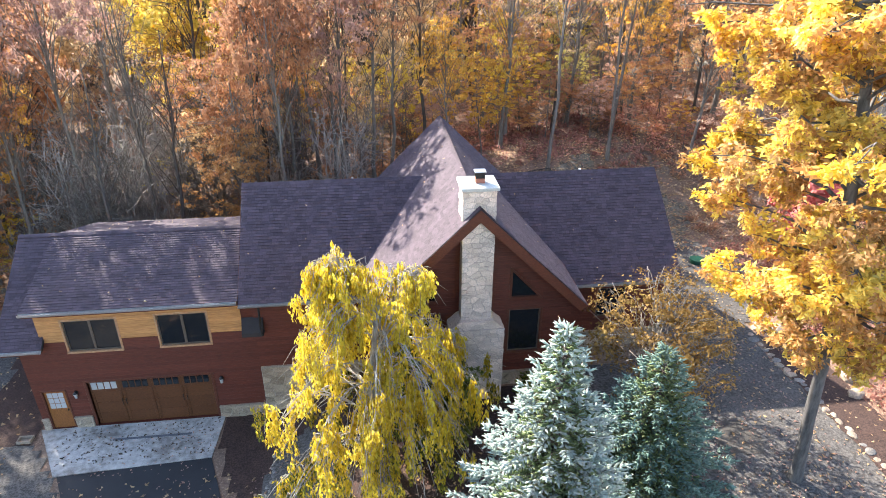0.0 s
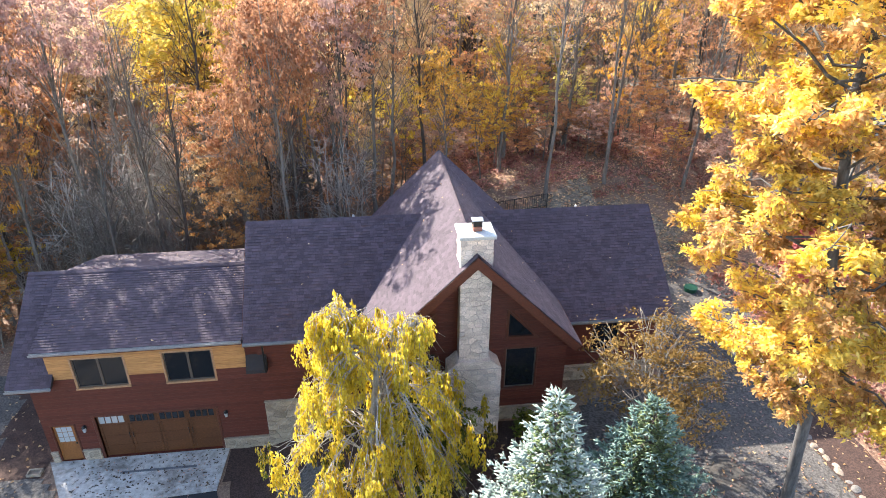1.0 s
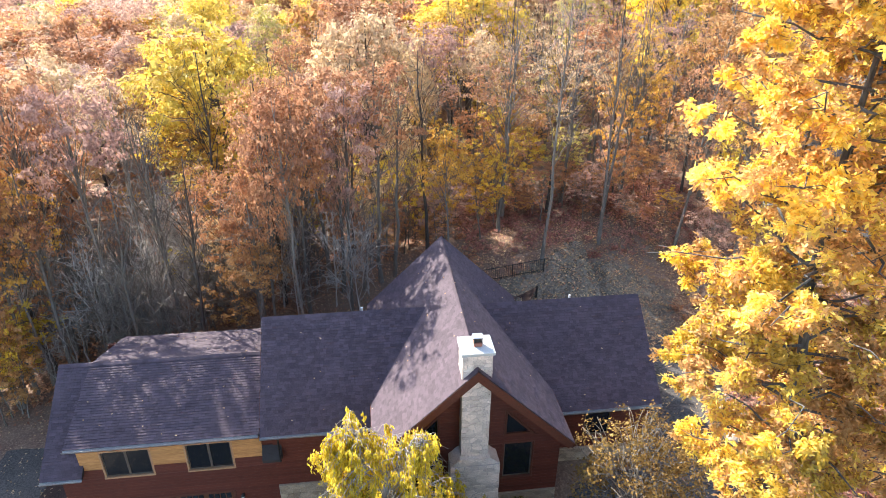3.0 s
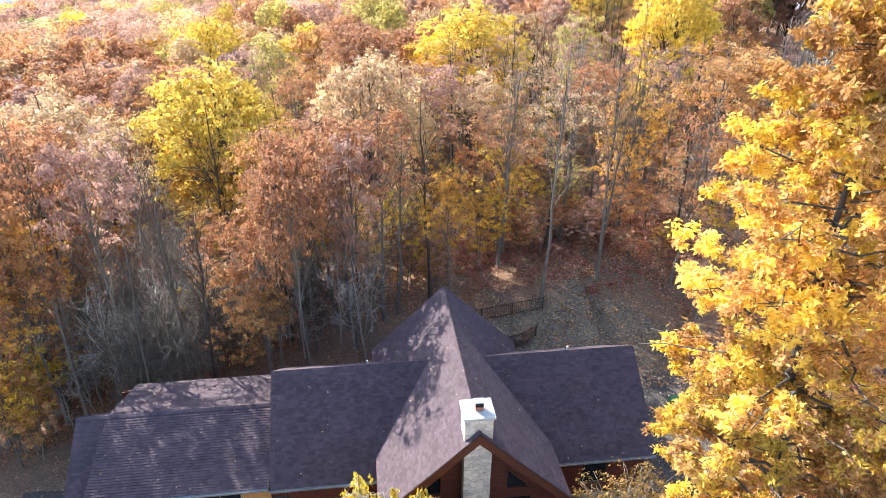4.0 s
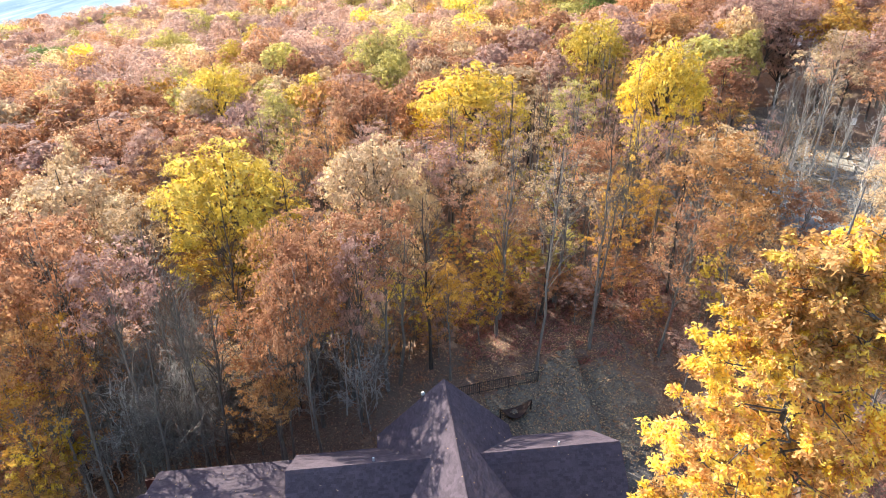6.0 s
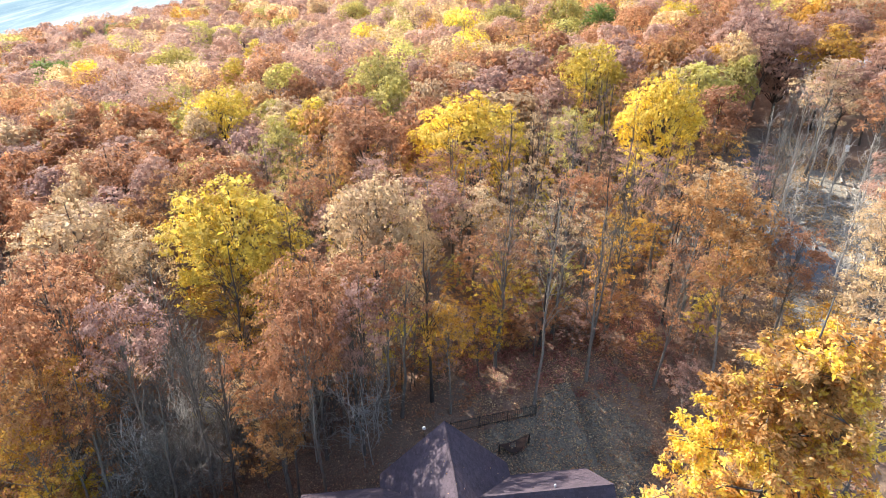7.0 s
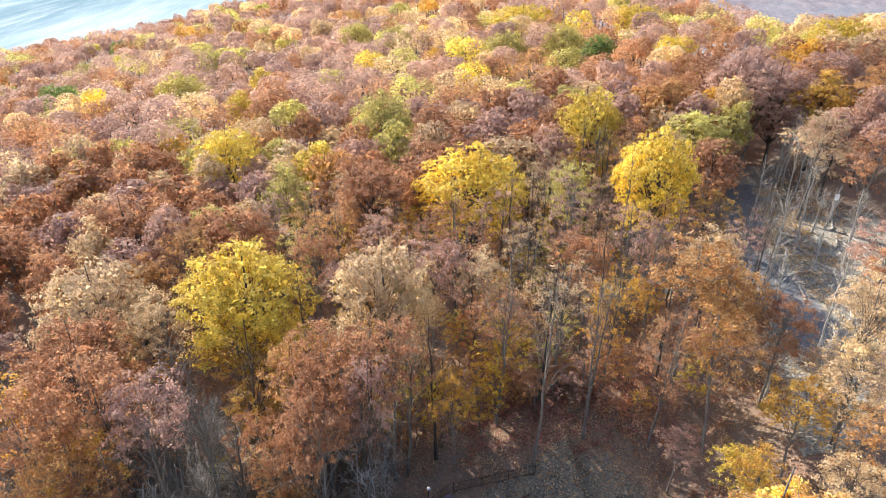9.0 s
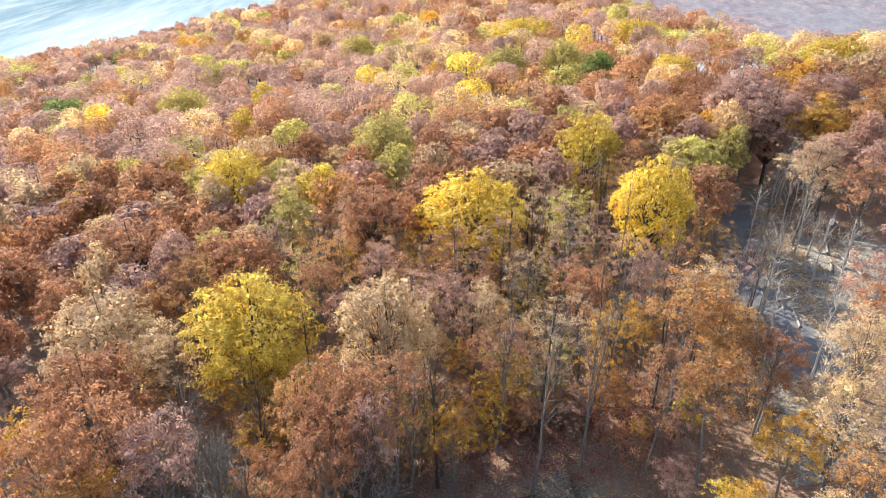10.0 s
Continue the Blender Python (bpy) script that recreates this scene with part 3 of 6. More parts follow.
rng = np.random.default_rng(4)
EAVE_Z, RZ = 6.2, 9.82
WING_EAVE_Y, WING_RIDGE_Y = 22.86, 27.22
roof_slope((-5.55, WING_EAVE_Y, EAVE_Z), (13.65, WING_EAVE_Y, EAVE_Z), (-5.55, WING_RIDGE_Y, RZ), rng, house, "front slope of the main roof, dark shingles", apart=(0.0, 5.6, 12))
roof_slope((-5.55, 31.4, 6.8), (13.65, 31.4, 6.8), (-5.55, WING_RIDGE_Y, RZ), rng, house, "shallower back slope of the main roof")
half = 4.36
gz = RIDGE_Z - GABLE_SLOPE * half
roof_slope((CX + half, GABLE_Y0, gz), (CX + half, GABLE_Y1, gz), (CX, GABLE_Y0, RIDGE_Z), rng, house, "steep slope of the great-room gable roof")
roof_slope((CX - half, GABLE_Y0, gz), (CX - half, GABLE_Y1, gz), (CX, GABLE_Y0, RIDGE_Z), rng, house, "steep slope of the great-room gable roof")
roof_slope((-13.96, 22.88, 6.36), (-5.58, 22.88, 6.36), (-13.96, 27.2, 7.76), rng, house, "low slope of the garage dormer roof")
roof_slope((-13.96, 31.45, 6.36), (-5.58, 31.45, 6.36), (-13.96, 27.2, 7.76), rng, house)
roof_slope((-15.4, 22.88, 4.58), (-13.6, 22.88, 4.58), (-15.4, 27.2, 7.8), rng, house, "steep end strip of the garage roof")
roof_slope((-15.4, 31.45, 4.58), (-13.6, 31.45, 4.58), (-15.4, 27.2, 7.8), rng, house)


def ridge_cap(a, b, parent, spread=0.15, drop=0.12):
    """Overlapping ridge shingles bent over the ridge."""
    a, b = Vector(a), Vector(b)
    d = (b - a).normalized()
    s = Vector((-d.y, d.x, 0))
    vs, fs, pos, ln = [], [], 0.0, (b - a).length
    while pos < ln:
        e = min(pos + 0.32, ln)
        k = len(vs)
        for q, up in ((pos, 0.045), (e, 0.02)):
            p = a + d * q
            vs += [p + s * spread + Vector((0, 0, up - drop)), p + Vector((0, 0, up + 0.01)), p - s * spread + Vector((0, 0, up - drop))]
        fs += [(k, k + 1, k + 4, k + 3), (k + 1, k + 2, k + 5, k + 4)]
        pos += 0.26
    return tagged(raw("ridge_cap", vs, fs, M_SHINGLE, parent), kind="stuff")


ridge_cap((-5.55, WING_RIDGE_Y, RZ), (13.65, WING_RIDGE_Y, RZ), house)
ridge_cap((CX, GABLE_Y0, RIDGE_Z), (CX, GABLE_Y1, RIDGE_Z), house, 0.14, 0.14)
ridge_cap((-15.4, 27.2, 7.79), (-5.58, 27.2, 7.79), house, 0.16, 0.06)


def beam(name, a, b, wide, deep, material, parent, label="", up=Vector((0, 0, 1))):
    """A straight board from a to b: wide across, deep downwards from the line."""
    a, b = Vector(a), Vector(b)
    d = (b - a).normalized()
    s = d.cross(up).normalized()
    n = s.cross(d).normalized()
    bm = bmesh.new()
    vs = [bm.verts.new(p + s * i * wide / 2 + n * j) for p in (a, b) for i, j in ((-1, 0), (1, 0), (1, -deep), (-1, -deep))]
    for f in ((0, 1, 2, 3), (7, 6, 5, 4), (0, 4, 5, 1), (1, 5, 6, 2), (2, 6, 7, 3), (3, 7, 4, 0)):
        bm.faces.new([vs[i] for i in f])
    bmesh.ops.recalc_face_normals(bm, faces=bm.faces)
    return part(name, bm, material, parent, label)


# barge boards, fascias, gutters and soffits
for s in (1, -1):
    beam("barge_board", (CX + s * 0.004, GABLE_Y0 - 0.02 - (0.004 if s > 0 else 0), RIDGE_Z - 0.02), (CX + s * half, GABLE_Y0 - 0.02, gz - 0.02), 0.06, 0.34, M_TRIM, house, "red-brown stained barge board")
    beam("barge_board", (CX, GABLE_Y1 + 0.02, RIDGE_Z - 0.02), (CX + s * half, GABLE_Y1 + 0.02, gz - 0.02), 0.06, 0.3, M_TRIM, house)
    beam("fascia", (CX + s * (half - 0.02), GABLE_Y0, gz - 0.06), (CX + s * (half - 0.02), GABLE_Y1, gz - 0.06), 0.05, 0.2, M_TRIM, house)
    beam("drip_edge", (CX + s * (half + 0.02), GABLE_Y0 - 0.05, gz + 0.005), (CX + s * (half + 0.02), GABLE_Y1, gz + 0.005), 0.05, 0.03, M_TRIM, house)
    bm = bmesh.new()
    prism_xz(bm, [(CX, RIDGE_Z - 0.36), (CX + s * half, gz - 0.36), (CX + s * half, gz - 0.32), (CX, RIDGE_Z - 0.32)], GABLE_Y0, GABLE_WALL_Y)
    part("soffit", bm, M_TRIM, house)
box("king_block", CX - 0.09, CX + 0.09, GABLE_Y0 + 0.02, GABLE_Y0 + 0.16, RIDGE_Z - 0.56, RIDGE_Z - 0.385, M_TRIM, house)


def gutter(x0, x1, y, z, parent):
    prof = [(0, 0), (0, -0.11), (-0.09, -0.12), (-0.13, -0.03), (-0.13, 0.0), (-0.115, -0.005), (-0.08, -0.10), (-0.01, -0.09), (-0.01, 0)]
    bm = bmesh.new()
    a = [bm.verts.new((x0, y + p, z + q)) for p, q in prof]
    b = [bm.verts.new((x1, y + p, z + q)) for p, q in prof]
    for i in range(len(prof)):
        bm.faces.new((a[i], b[i], b[(i + 1) % len(prof)], a[(i + 1) % len(prof)]))
    bm.faces.new(a), bm.faces.new(b[::-1])
    bmesh.ops.recalc_face_normals(bm, faces=bm.faces)
    return part("gutter", bm, M_GALV, parent, "thin metal gutter along the eave")


gutter(-5.55, 0.0, WING_EAVE_Y - 0.01, EAVE_Z, house)
gutter(8.2, 13.65, WING_EAVE_Y - 0.01, EAVE_Z, house)
gutter(-13.98, -5.6, 22.87, 6.36, house)
gutter(-15.4, -13.6, 22.87, 4.58, house)
for x0, x1, y1, z in ((-5.55, -0.1, WALL_Y, EAVE_Z), (8.0, 13.65, WALL_Y, EAVE_Z), (-13.9, -5.6, GARAGE_Y, 6.36), (-15.4, -13.7, GARAGE_Y, 4.58)):
    box("soffit", x0, x1, 22.9, y1, z - 0.2, z - 0.16, M_TRIM, house, "", 0)
    box("fascia", x0, x1, 22.87, 22.91, z - 0.22, z - 0.02, M_TRIM, house, "", 0)
for x in (-5.55, 13.65):
    for y, z in ((WING_EAVE_Y, EAVE_Z), (31.4, 6.8)):
        beam("barge_board", (x, y, z - 0.02), (x, WING_RIDGE_Y, RZ - 0.02), 0.06, 0.22, M_TRIM, house)
for y in (22.88, 31.45):
    beam("barge_board", (-15.4, y, 4.56), (-15.4, 27.2, 7.78), 0.06, 0.22, M_TRIM, house)


# siding: lapped boards, each course broken by the openings
def board(x0, x1, z, hgt, y, material, parent):
    bm = bmesh.new()
    pts = [(y, z + hgt), (y - 0.008, z + hgt), (y - 0.034, z + 0.012), (y - 0.028, z), (y, z)]
    a = [bm.verts.new((x0, p, q)) for p, q in pts]
    b = [bm.verts.new((x1, p, q)) for p, q in pts]
    bm.faces.new(a[::-1]), bm.faces.new(b)
    for i in range(5):
        bm.faces.new((a[i], a[(i + 1) % 5], b[(i + 1) % 5], b[i]))
    bmesh.ops.recalc_face_normals(bm, faces=bm.faces)
    return part("board", bm, material, parent)


def cut(spans, holes, z, hgt, pad=0.09):
    for h in holes:
        if h[2] - pad < z + hgt - 0.01 and z + 0.01 < h[3] + pad:
            out = []
            for a, b in spans:
                out += [(a, min(b, h[0] - pad)), (max(a, h[1] + pad), b)]
            spans = [(a, b) for a, b in out if b - a > 0.03]
    return spans


def siding(z0, z1, hgt, y, material, span, holes, parent):
    z = z0
    while z < z1 - 0.02:
        hh = min(hgt, z1 - z)
        marks = [z, z + hh]
        for h in holes:
            marks += [m for m in (h[2] - 0.05, h[3] + 0.05) if z + 0.02 < m < z + hh - 0.02]
        marks.sort()
        for q, r in zip(marks, marks[1:]):
            for a, b in cut(span(r), holes, q, r - q, 0.045):
                board(a, b, q, r - q, y, material, parent)
        z += hgt


garage_wall = thing("garage_siding", "red-brown lapped boards and new cedar on garage front", "siding", kind="structure")
siding(0.62, 4.62, 0.19, GARAGE_Y, M_SIDING, lambda z: [(-14.75, -5.1)], G_HOLES, garage_wall)
siding(4.64, 6.16, 0.17, GARAGE_Y, M_CEDAR, lambda z: [(-13.75, -5.62)], G_WIN, garage_wall)
gable_siding = thing("gable_siding", "dark red-brown lapped boards on the gable front", "siding", kind="structure")
GW = [(CX + s * 1.48 if s > 0 else CX - 2.78, CX + 2.78 if s > 0 else CX - 1.48, 4.3, 6.33) for s in (1, -1)]


def gable_span(z):
    reach = min(4.08, (RIDGE_Z - 0.24 - z) / GABLE_SLOPE)
    if reach < 0.3:
        return []
    inner = []
    for s in (1, -1):
        lo, hi = 0.75, reach
        if 6.82 < z < 8.4:            # the raked window
            edge = 1.48 + (8.22 - z + 0.19) * 0.94
            pieces = [(lo, 1.42), (max(1.5, min(edge, 2.78) + 0.12), hi)]
        else:
            pieces = [(lo, hi)]
        inner += [(CX + s * a, CX + s * b) if s > 0 else (CX + s * b, CX + s * a) for a, b in pieces if b - a > 0.05]
    return inner


siding(3.3, 10.8, 0.19, GABLE_WALL_Y, M_SIDING, gable_span, GW, gable_siding)
wing_siding = thing("wing_siding", "dark red-brown lapped boards on the house wings", "siding", kind="structure")
siding(3.4, 6.1, 0.19, WALL_Y, M_SIDING, lambda z: [(8.0, 13.3)], W_HOLES[:1], wing_siding)
siding(2.7, 6.1, 0.19, WALL_Y, M_SIDING, lambda z: [(-5.1, -0.16)], W_HOLES[1:], wing_siding)


# windows and doors
def window(name, x0, x1, z0, z1, y, parent, frame_mat, trim_mat, mullions=1, label="", sash=0.05, casing=0.085):
    wdw = thing(name, label or "dark glazed window with timber casing", "window", ((x0 + x1) / 2, y, z0), kind="structure")
    ox, oz = (x0 + x1) / 2, z0
    for n, a, b, c, d in (("window_trim", x0 - casing, x0, z0 - casing, z1 + casing), ("window_trim", x1, x1 + casing, z0 - casing, z1 + casing), ("window_trim", x0, x1, z1, z1 + casing)):
        box(n, a - ox, b - ox, -0.045, 0.05, c - oz, d - oz, trim_mat, wdw)
    box("window_sill", x0 - casing - ox, x1 + casing - ox, -0.09, 0.05, -casing, 0, trim_mat, wdw)
    ww = (x1 - x0) / (mullions + 1)
    for i in range(mullions + 1):
        a, b = x0 + i * ww - ox, x0 + (i + 1) * ww - ox
        bm = bmesh.new()
        for p in ((a, a + sash, 0, z1 - z0), (b - sash, b, 0, z1 - z0), (a + sash, b - sash, 0, sash), (a + sash, b - sash, z1 - z0 - sash, z1 - z0)):
            add_box(bm, p[0], p[1], 0.02, 0.09, p[2], p[3])
        pieces("window_frame", bm, frame_mat, wdw)
        box("pane", a + sash, b - sash, 0.05, 0.062, sash, z1 - z0 - sash, M_GLASS, wdw, "", 0)
    return wdw


window("window_1", *G_WIN[0], GARAGE_Y, house, M_FRAME, M_CEDAR_TRIM, 1, "two-pane sliding window with cedar casing")
window("window_2", *G_WIN[1], GARAGE_Y, house, M_FRAME, M_CEDAR_TRIM, 1, "two-pane sliding window with cedar casing")
window("window_3", 5.4, 6.7, 4.3, 6.33, GABLE_WALL_Y, house, M_FRAME, M_TRIM, 0, "tall dark fixed window in the gable front")
window("window_4", 2 * CX - 6.7, 2 * CX - 5.4, 4.3, 6.33, GABLE_WALL_Y, house, M_FRAME, M_TRIM, 0, "tall dark fixed window in the gable front")
window("window_5", *W_HOLES[0], WALL_Y, house, M_FRAME, M_TRIM, 0, "dark window under the eave of the wing")
for k, s in ((6, 1), (7, -1)):
    wdw = thing("window_%d" % k, "raked triangular window under the gable roof", "window", kind="structure")
    tri_ = [(5.4, 6.88), (6.66, 6.88), (5.4, 8.22)]
    tri_ = [(CX + s * (x - CX), z) for x, z in tri_]
    bm = bmesh.new()
    prism_xz(bm, tri_, GABLE_WALL_Y + 0.06, GABLE_WALL_Y + 0.075)
    part("pane", bm, M_GLASS, wdw)
    cxy = (sum(p[0] for p in tri_) / 3, sum(p[1] for p in tri_) / 3)
    for i in range(3):
        p, q = tri_[i], tri_[(i + 1) % 3]
        pi = [c + (v - c) * 0.86 for v, c in zip(p, cxy)]
        qi = [c + (v - c) * 0.86 for v, c in zip(q, cxy)]
        po = [c + (v - c) * 1.12 for v, c in zip(p, cxy)]
        qo = [c + (v - c) * 1.12 for v, c in zip(q, cxy)]
        bm = bmesh.new()
        prism_xz(bm, [po, qo, qi, pi], GABLE_WALL_Y - 0.045, GABLE_WALL_Y + 0.09)
        part("window_frame", bm, M_TRIM, wdw)

# the boxed return of the main eave beside the dormer
bm = bmesh.new()
va = [bm.verts.new((x, y, z)) for x in (-5.6, -4.72) for y, z in ((23.3, 5.3), (22.9, 4.72), (22.9, 4.55), (23.3, 4.55))]
for f in ((0, 1, 2, 3), (7, 6, 5, 4), (0, 4, 5, 1), (1, 5, 6, 2), (2, 6, 7, 3), (3, 7, 4, 0)):
    bm.faces.new([va[i] for i in f])
bmesh.ops.recalc_face_normals(bm, faces=bm.faces)
part("eave_return", bm, M_SHINGLE_BASE, house, "small shingled eave return beside the dormer")
box("downspout", -4.80, -4.72, 22.82, 22.895, 4.6, 6.1, M_METAL, house, "dark metal downspout")

gdoor = thing("door_1", "wide brown carriage-style garage door with top lights", "garage door", (-9.9, GARAGE_Y, 0), kind="structure")
gx0, gx1 = G_DOOR[0] + 9.9, G_DOOR[1] + 9.9
for a, b in ((gx0 - 0.12, gx0), (gx1, gx1 + 0.12)):
    box("door_trim", a, b, -0.05, 0.12, 0.05, 2.57, M_TRIM, gdoor)
box("door_trim", gx0, gx1, -0.05, 0.12, 2.45, 2.57, M_TRIM, gdoor)
pw = (gx1 - gx0) / 4
for i in range(4):
    for j, (z0, z1) in enumerate(((0.06, 0.645), (0.65, 1.237), (1.242, 1.837), (1.842, 2.44))):
        a, b = gx0 + i * pw + 0.003, gx0 + (i + 1) * pw - 0.003
        pan = box("panel", a, b, 0.10, 0.14, z0, z1, M_DOOR, gdoor, "", 0.004)
        if j < 3:
            box("batten", a + 0.03, a + 0.13, 0.08, 0.1, z0, z1, M_DOOR, pan, "", 0.004)
            box("batten", b - 0.13, b - 0.03, 0.08, 0.1, z0, z1, M_DOOR, pan, "", 0.004)
        else:
            for k in range(4):
                w0 = a + 0.09 + k * (pw - 0.2) / 4
                box("pane", w0, w0 + (pw - 0.2) / 4 - 0.05, 0.085, 0.1, z0 + 0.13, z1 - 0.1, M_FROST if i == 0 else M_GLASS, pan, "", 0)
for i in (1, 3):
    for dx in (-0.08, 0.08):
        x = gx0 + i * pw + dx
        box("handle", x - 0.015, x + 0.015, 0.05, 0.1, 1.05, 1.4, M_METAL, gdoor, "black strap handle")

pdoor = thing("door_2", "warm brown wooden side door with nine frosted panes", "door", (-13.93, GARAGE_Y, 0.05), kind="structure")
for a, b in ((-0.53, -0.45), (0.45, 0.53)):
    box("door_trim", a, b, -0.045, 0.1, 0, 2.1, M_TRIM, pdoor)
box("door_trim", -0.53, 0.53, -0.045, 0.1, 2.05, 2.14, M_TRIM, pdoor)
leaf = box("door_leaf", -0.45, 0.45, 0.03, 0.08, 0.01, 2.05, M_DOOR_WARM, pdoor)
for i in range(3):
    for j in range(3):
        box("pane", -0.33 + i * 0.225, -0.33 + i * 0.225 + 0.2, 0.018, 0.03, 1.1 + j * 0.29, 1.1 + j * 0.29 + 0.26, M_FROST, leaf, "", 0)
box("handle", 0.33, 0.38, -0.02, 0.03, 0.95, 1.05, M_METAL, leaf, "dark door handle")


def lantern(x, z):
    t = thing("wall_lamp", "small dark lantern on the garage wall", "wall lamp", (x, GARAGE_Y - 0.03, z), "garage lanterns")
    box("back_plate", -0.06, 0.06, -0.02, 0.0, -0.12, 0.12, M_METAL, t)
    box("arm", -0.015, 0.015, -0.12, -0.02, 0.1, 0.13, M_METAL, t)
    bm = bmesh.new()
    bmesh.ops.create_cone(bm, cap_ends=True, segments=6, radius1=0.06, radius2=0.09, depth=0.24)
    bmesh.ops.translate(bm, vec=(0, -0.13, -0.04), verts=bm.verts)
    part("glass", bm, M_FROST, t)
    bm = bmesh.new()
    bmesh.ops.create_cone(bm, cap_ends=True, segments=6, radius1=0.11, radius2=0.02, depth=0.09)
    bmesh.ops.translate(bm, vec=(0, -0.13, 0.125), verts=bm.verts)
    part("hood", bm, M_METAL, t)


lantern(-13.0, 1.95)
lantern(-6.85, 2.2)


# stonework: irregular stones in rough courses, each with chamfered edges, set in mortar
def clip(poly, px, pz, nx, nz):
    """The side of a convex outline that lies behind the line through (px, pz) with the normal (nx, nz)."""
    out = []
    for i in range(len(poly)):
        (ax, az), (bx, bz) = poly[i], poly[(i + 1) % len(poly)]
        da, db = (ax - px) * nx + (az - pz) * nz, (bx - px) * nx + (bz - pz) * nz
        if da <= 0:
            out.append((ax, az))
        if da * db < 0:
            t = da / (da - db)
            out.append((ax + (bx - ax) * t, az + (bz - az) * t))
    return out


def stone_face(origin, u, nrm, width, height, parent, material, seed, size=0.3):
    """Stones of odd shapes fitted to one another, wider than high, each proud of the mortar."""
    rng = random.Random(seed)
    origin, u, nrm = Vector(origin), Vector(u), Vector(nrm)
    up = Vector((0, 0, 1))
    sites, row, z = [], 0, 0.0
    while z < height:
        x = rng.uniform(0.1, 0.9) * size
        while x < width + 0.3 * size:
            if rng.random() < 0.93:
                sites.append((x + rng.uniform(-0.22, 0.22) * size, z + size * 0.4 + rng.uniform(-0.24, 0.24) * size))
            x += size * rng.choice((0.7, 1.0, 1.3, 1.7))
        z += size * 0.72
    squash = 1.75                    # heights count for more than widths
    for sx, sz in sites:
        poly = [(0.0, 0.0), (width, 0.0), (width, height), (0.0, height)]
        for qx, qz in sites:
            if (qx, qz) != (sx, sz) and abs(qx - sx) < 3 * size and abs(qz - sz) < 3 * size and poly:
                nx, nz = qx - sx, (qz - sz) * squash * squash
                poly = clip(poly, (sx + qx) / 2, (sz + qz) / 2, nx, nz)
        if len(poly) < 3:
            continue
        mid = (sum(p[0] for p in poly) / len(poly), sum(p[1] for p in poly) / len(poly))
        reach = max(math.dist(p, mid) for p in poly)
        if reach < 0.07:
            continue
        k, shrink = len(poly), max(0.85, 1 - 0.012 / reach)
        rough = [(mid[0] + (p[0] - mid[0]) * shrink, mid[1] + (p[1] - mid[1]) * shrink) for p in poly]
        proud = rng.uniform(0.012, 0.034)
        lo = [origin + u * p[0] + up * p[1] - nrm * 0.01 for p in rough]
        hi = [origin + u * (mid[0] + (p[0] - mid[0]) * 0.96) + up * (mid[1] + (p[1] - mid[1]) * 0.955) + nrm * (proud + rng.uniform(-0.007, 0.007)) for p in rough]
        hi.append(origin + u * mid[0] + up * mid[1] + nrm * (proud + rng.uniform(0.002, 0.012)))
        fs = [(k + i, k + (i + 1) % k, 2 * k) for i in range(k)] + [(i, (i + 1) % k, k + (i + 1) % k, k + i) for i in range(k)]
        raw("stone", lo + hi, fs, material, parent)


chimney = thing("chimney", "pale fieldstone chimney with a white cap slab", "chimney")
box("core", 3.34, 4.52, 20.44, 21.5, 5.8, 11.80, M_MORTAR, chimney, "", 0)
box("core", 2.86, 5.02, 20.16, 21.04, 1.2, 6.05, M_MORTAR, chimney, "", 0)
bm = bmesh.new()
prism_xz(bm, [(2.86, 6.05), (5.02, 6.05), (4.6, 6.42), (3.26, 6.42)], 20.2, 21.04)
part("shoulder", bm, M_STONE, chimney, "sloped stone shoulders")
stone_face((3.32, 20.44, 6.3), (1, 0, 0), (0, -1, 0), 1.22, 5.5, chimney, M_STONE, 3, 0.28)
stone_face((3.34, 21.5, 9.6), (0, -1, 0), (-1, 0, 0), 1.08, 2.2, chimney, M_STONE, 5, 0.3)
stone_face((4.52, 20.44, 9.6), (0, 1, 0), (1, 0, 0), 1.06, 2.2, chimney, M_STONE, 6, 0.3)
stone_face((2.84, 20.16, 1.4), (1, 0, 0), (0, -1, 0), 2.2, 4.65, chimney, M_STONE, 7, 0.28)
stone_face((5.02, 20.16, 1.4), (0, 1, 0), (1, 0, 0), 0.88, 4.65, chimney, M_STONE, 8, 0.3)
stone_face((3.15, 20.2, 6.05), (1, 0, 0), (0, -1, 0), 1.56, 0.32, chimney, M_STONE, 9, 0.3)
box("cap_slab", 3.24, 4.62, 20.33, 21.6, 11.80, 11.93, M_CAP, chimney, "smooth white cap slab", 0.015)
flue = box("flue", 3.82, 4.16, 20.8, 21.12, 11.93, 12.1, M_CLAY, chimney, "reddish clay flue")
bm = bmesh.new()
for dx in (-0.15, 0.15):
    for dy in (-0.13, 0.13):
        add_box(bm, 3.99 + dx - 0.02, 3.99 + dx + 0.02, 20.96 + dy - 0.02, 20.96 + dy + 0.02, 12.1, 12.33)
add_box(bm, 3.86, 4.12, 20.86, 21.06, 12.1, 12.32)
part("spark_guard", bm, M_METAL, chimney, "black flue cage")
box("flue_cap", 3.78, 4.2, 20.78, 21.14, 12.33, 12.37, M_GALV, chimney, "flat metal flue cap")

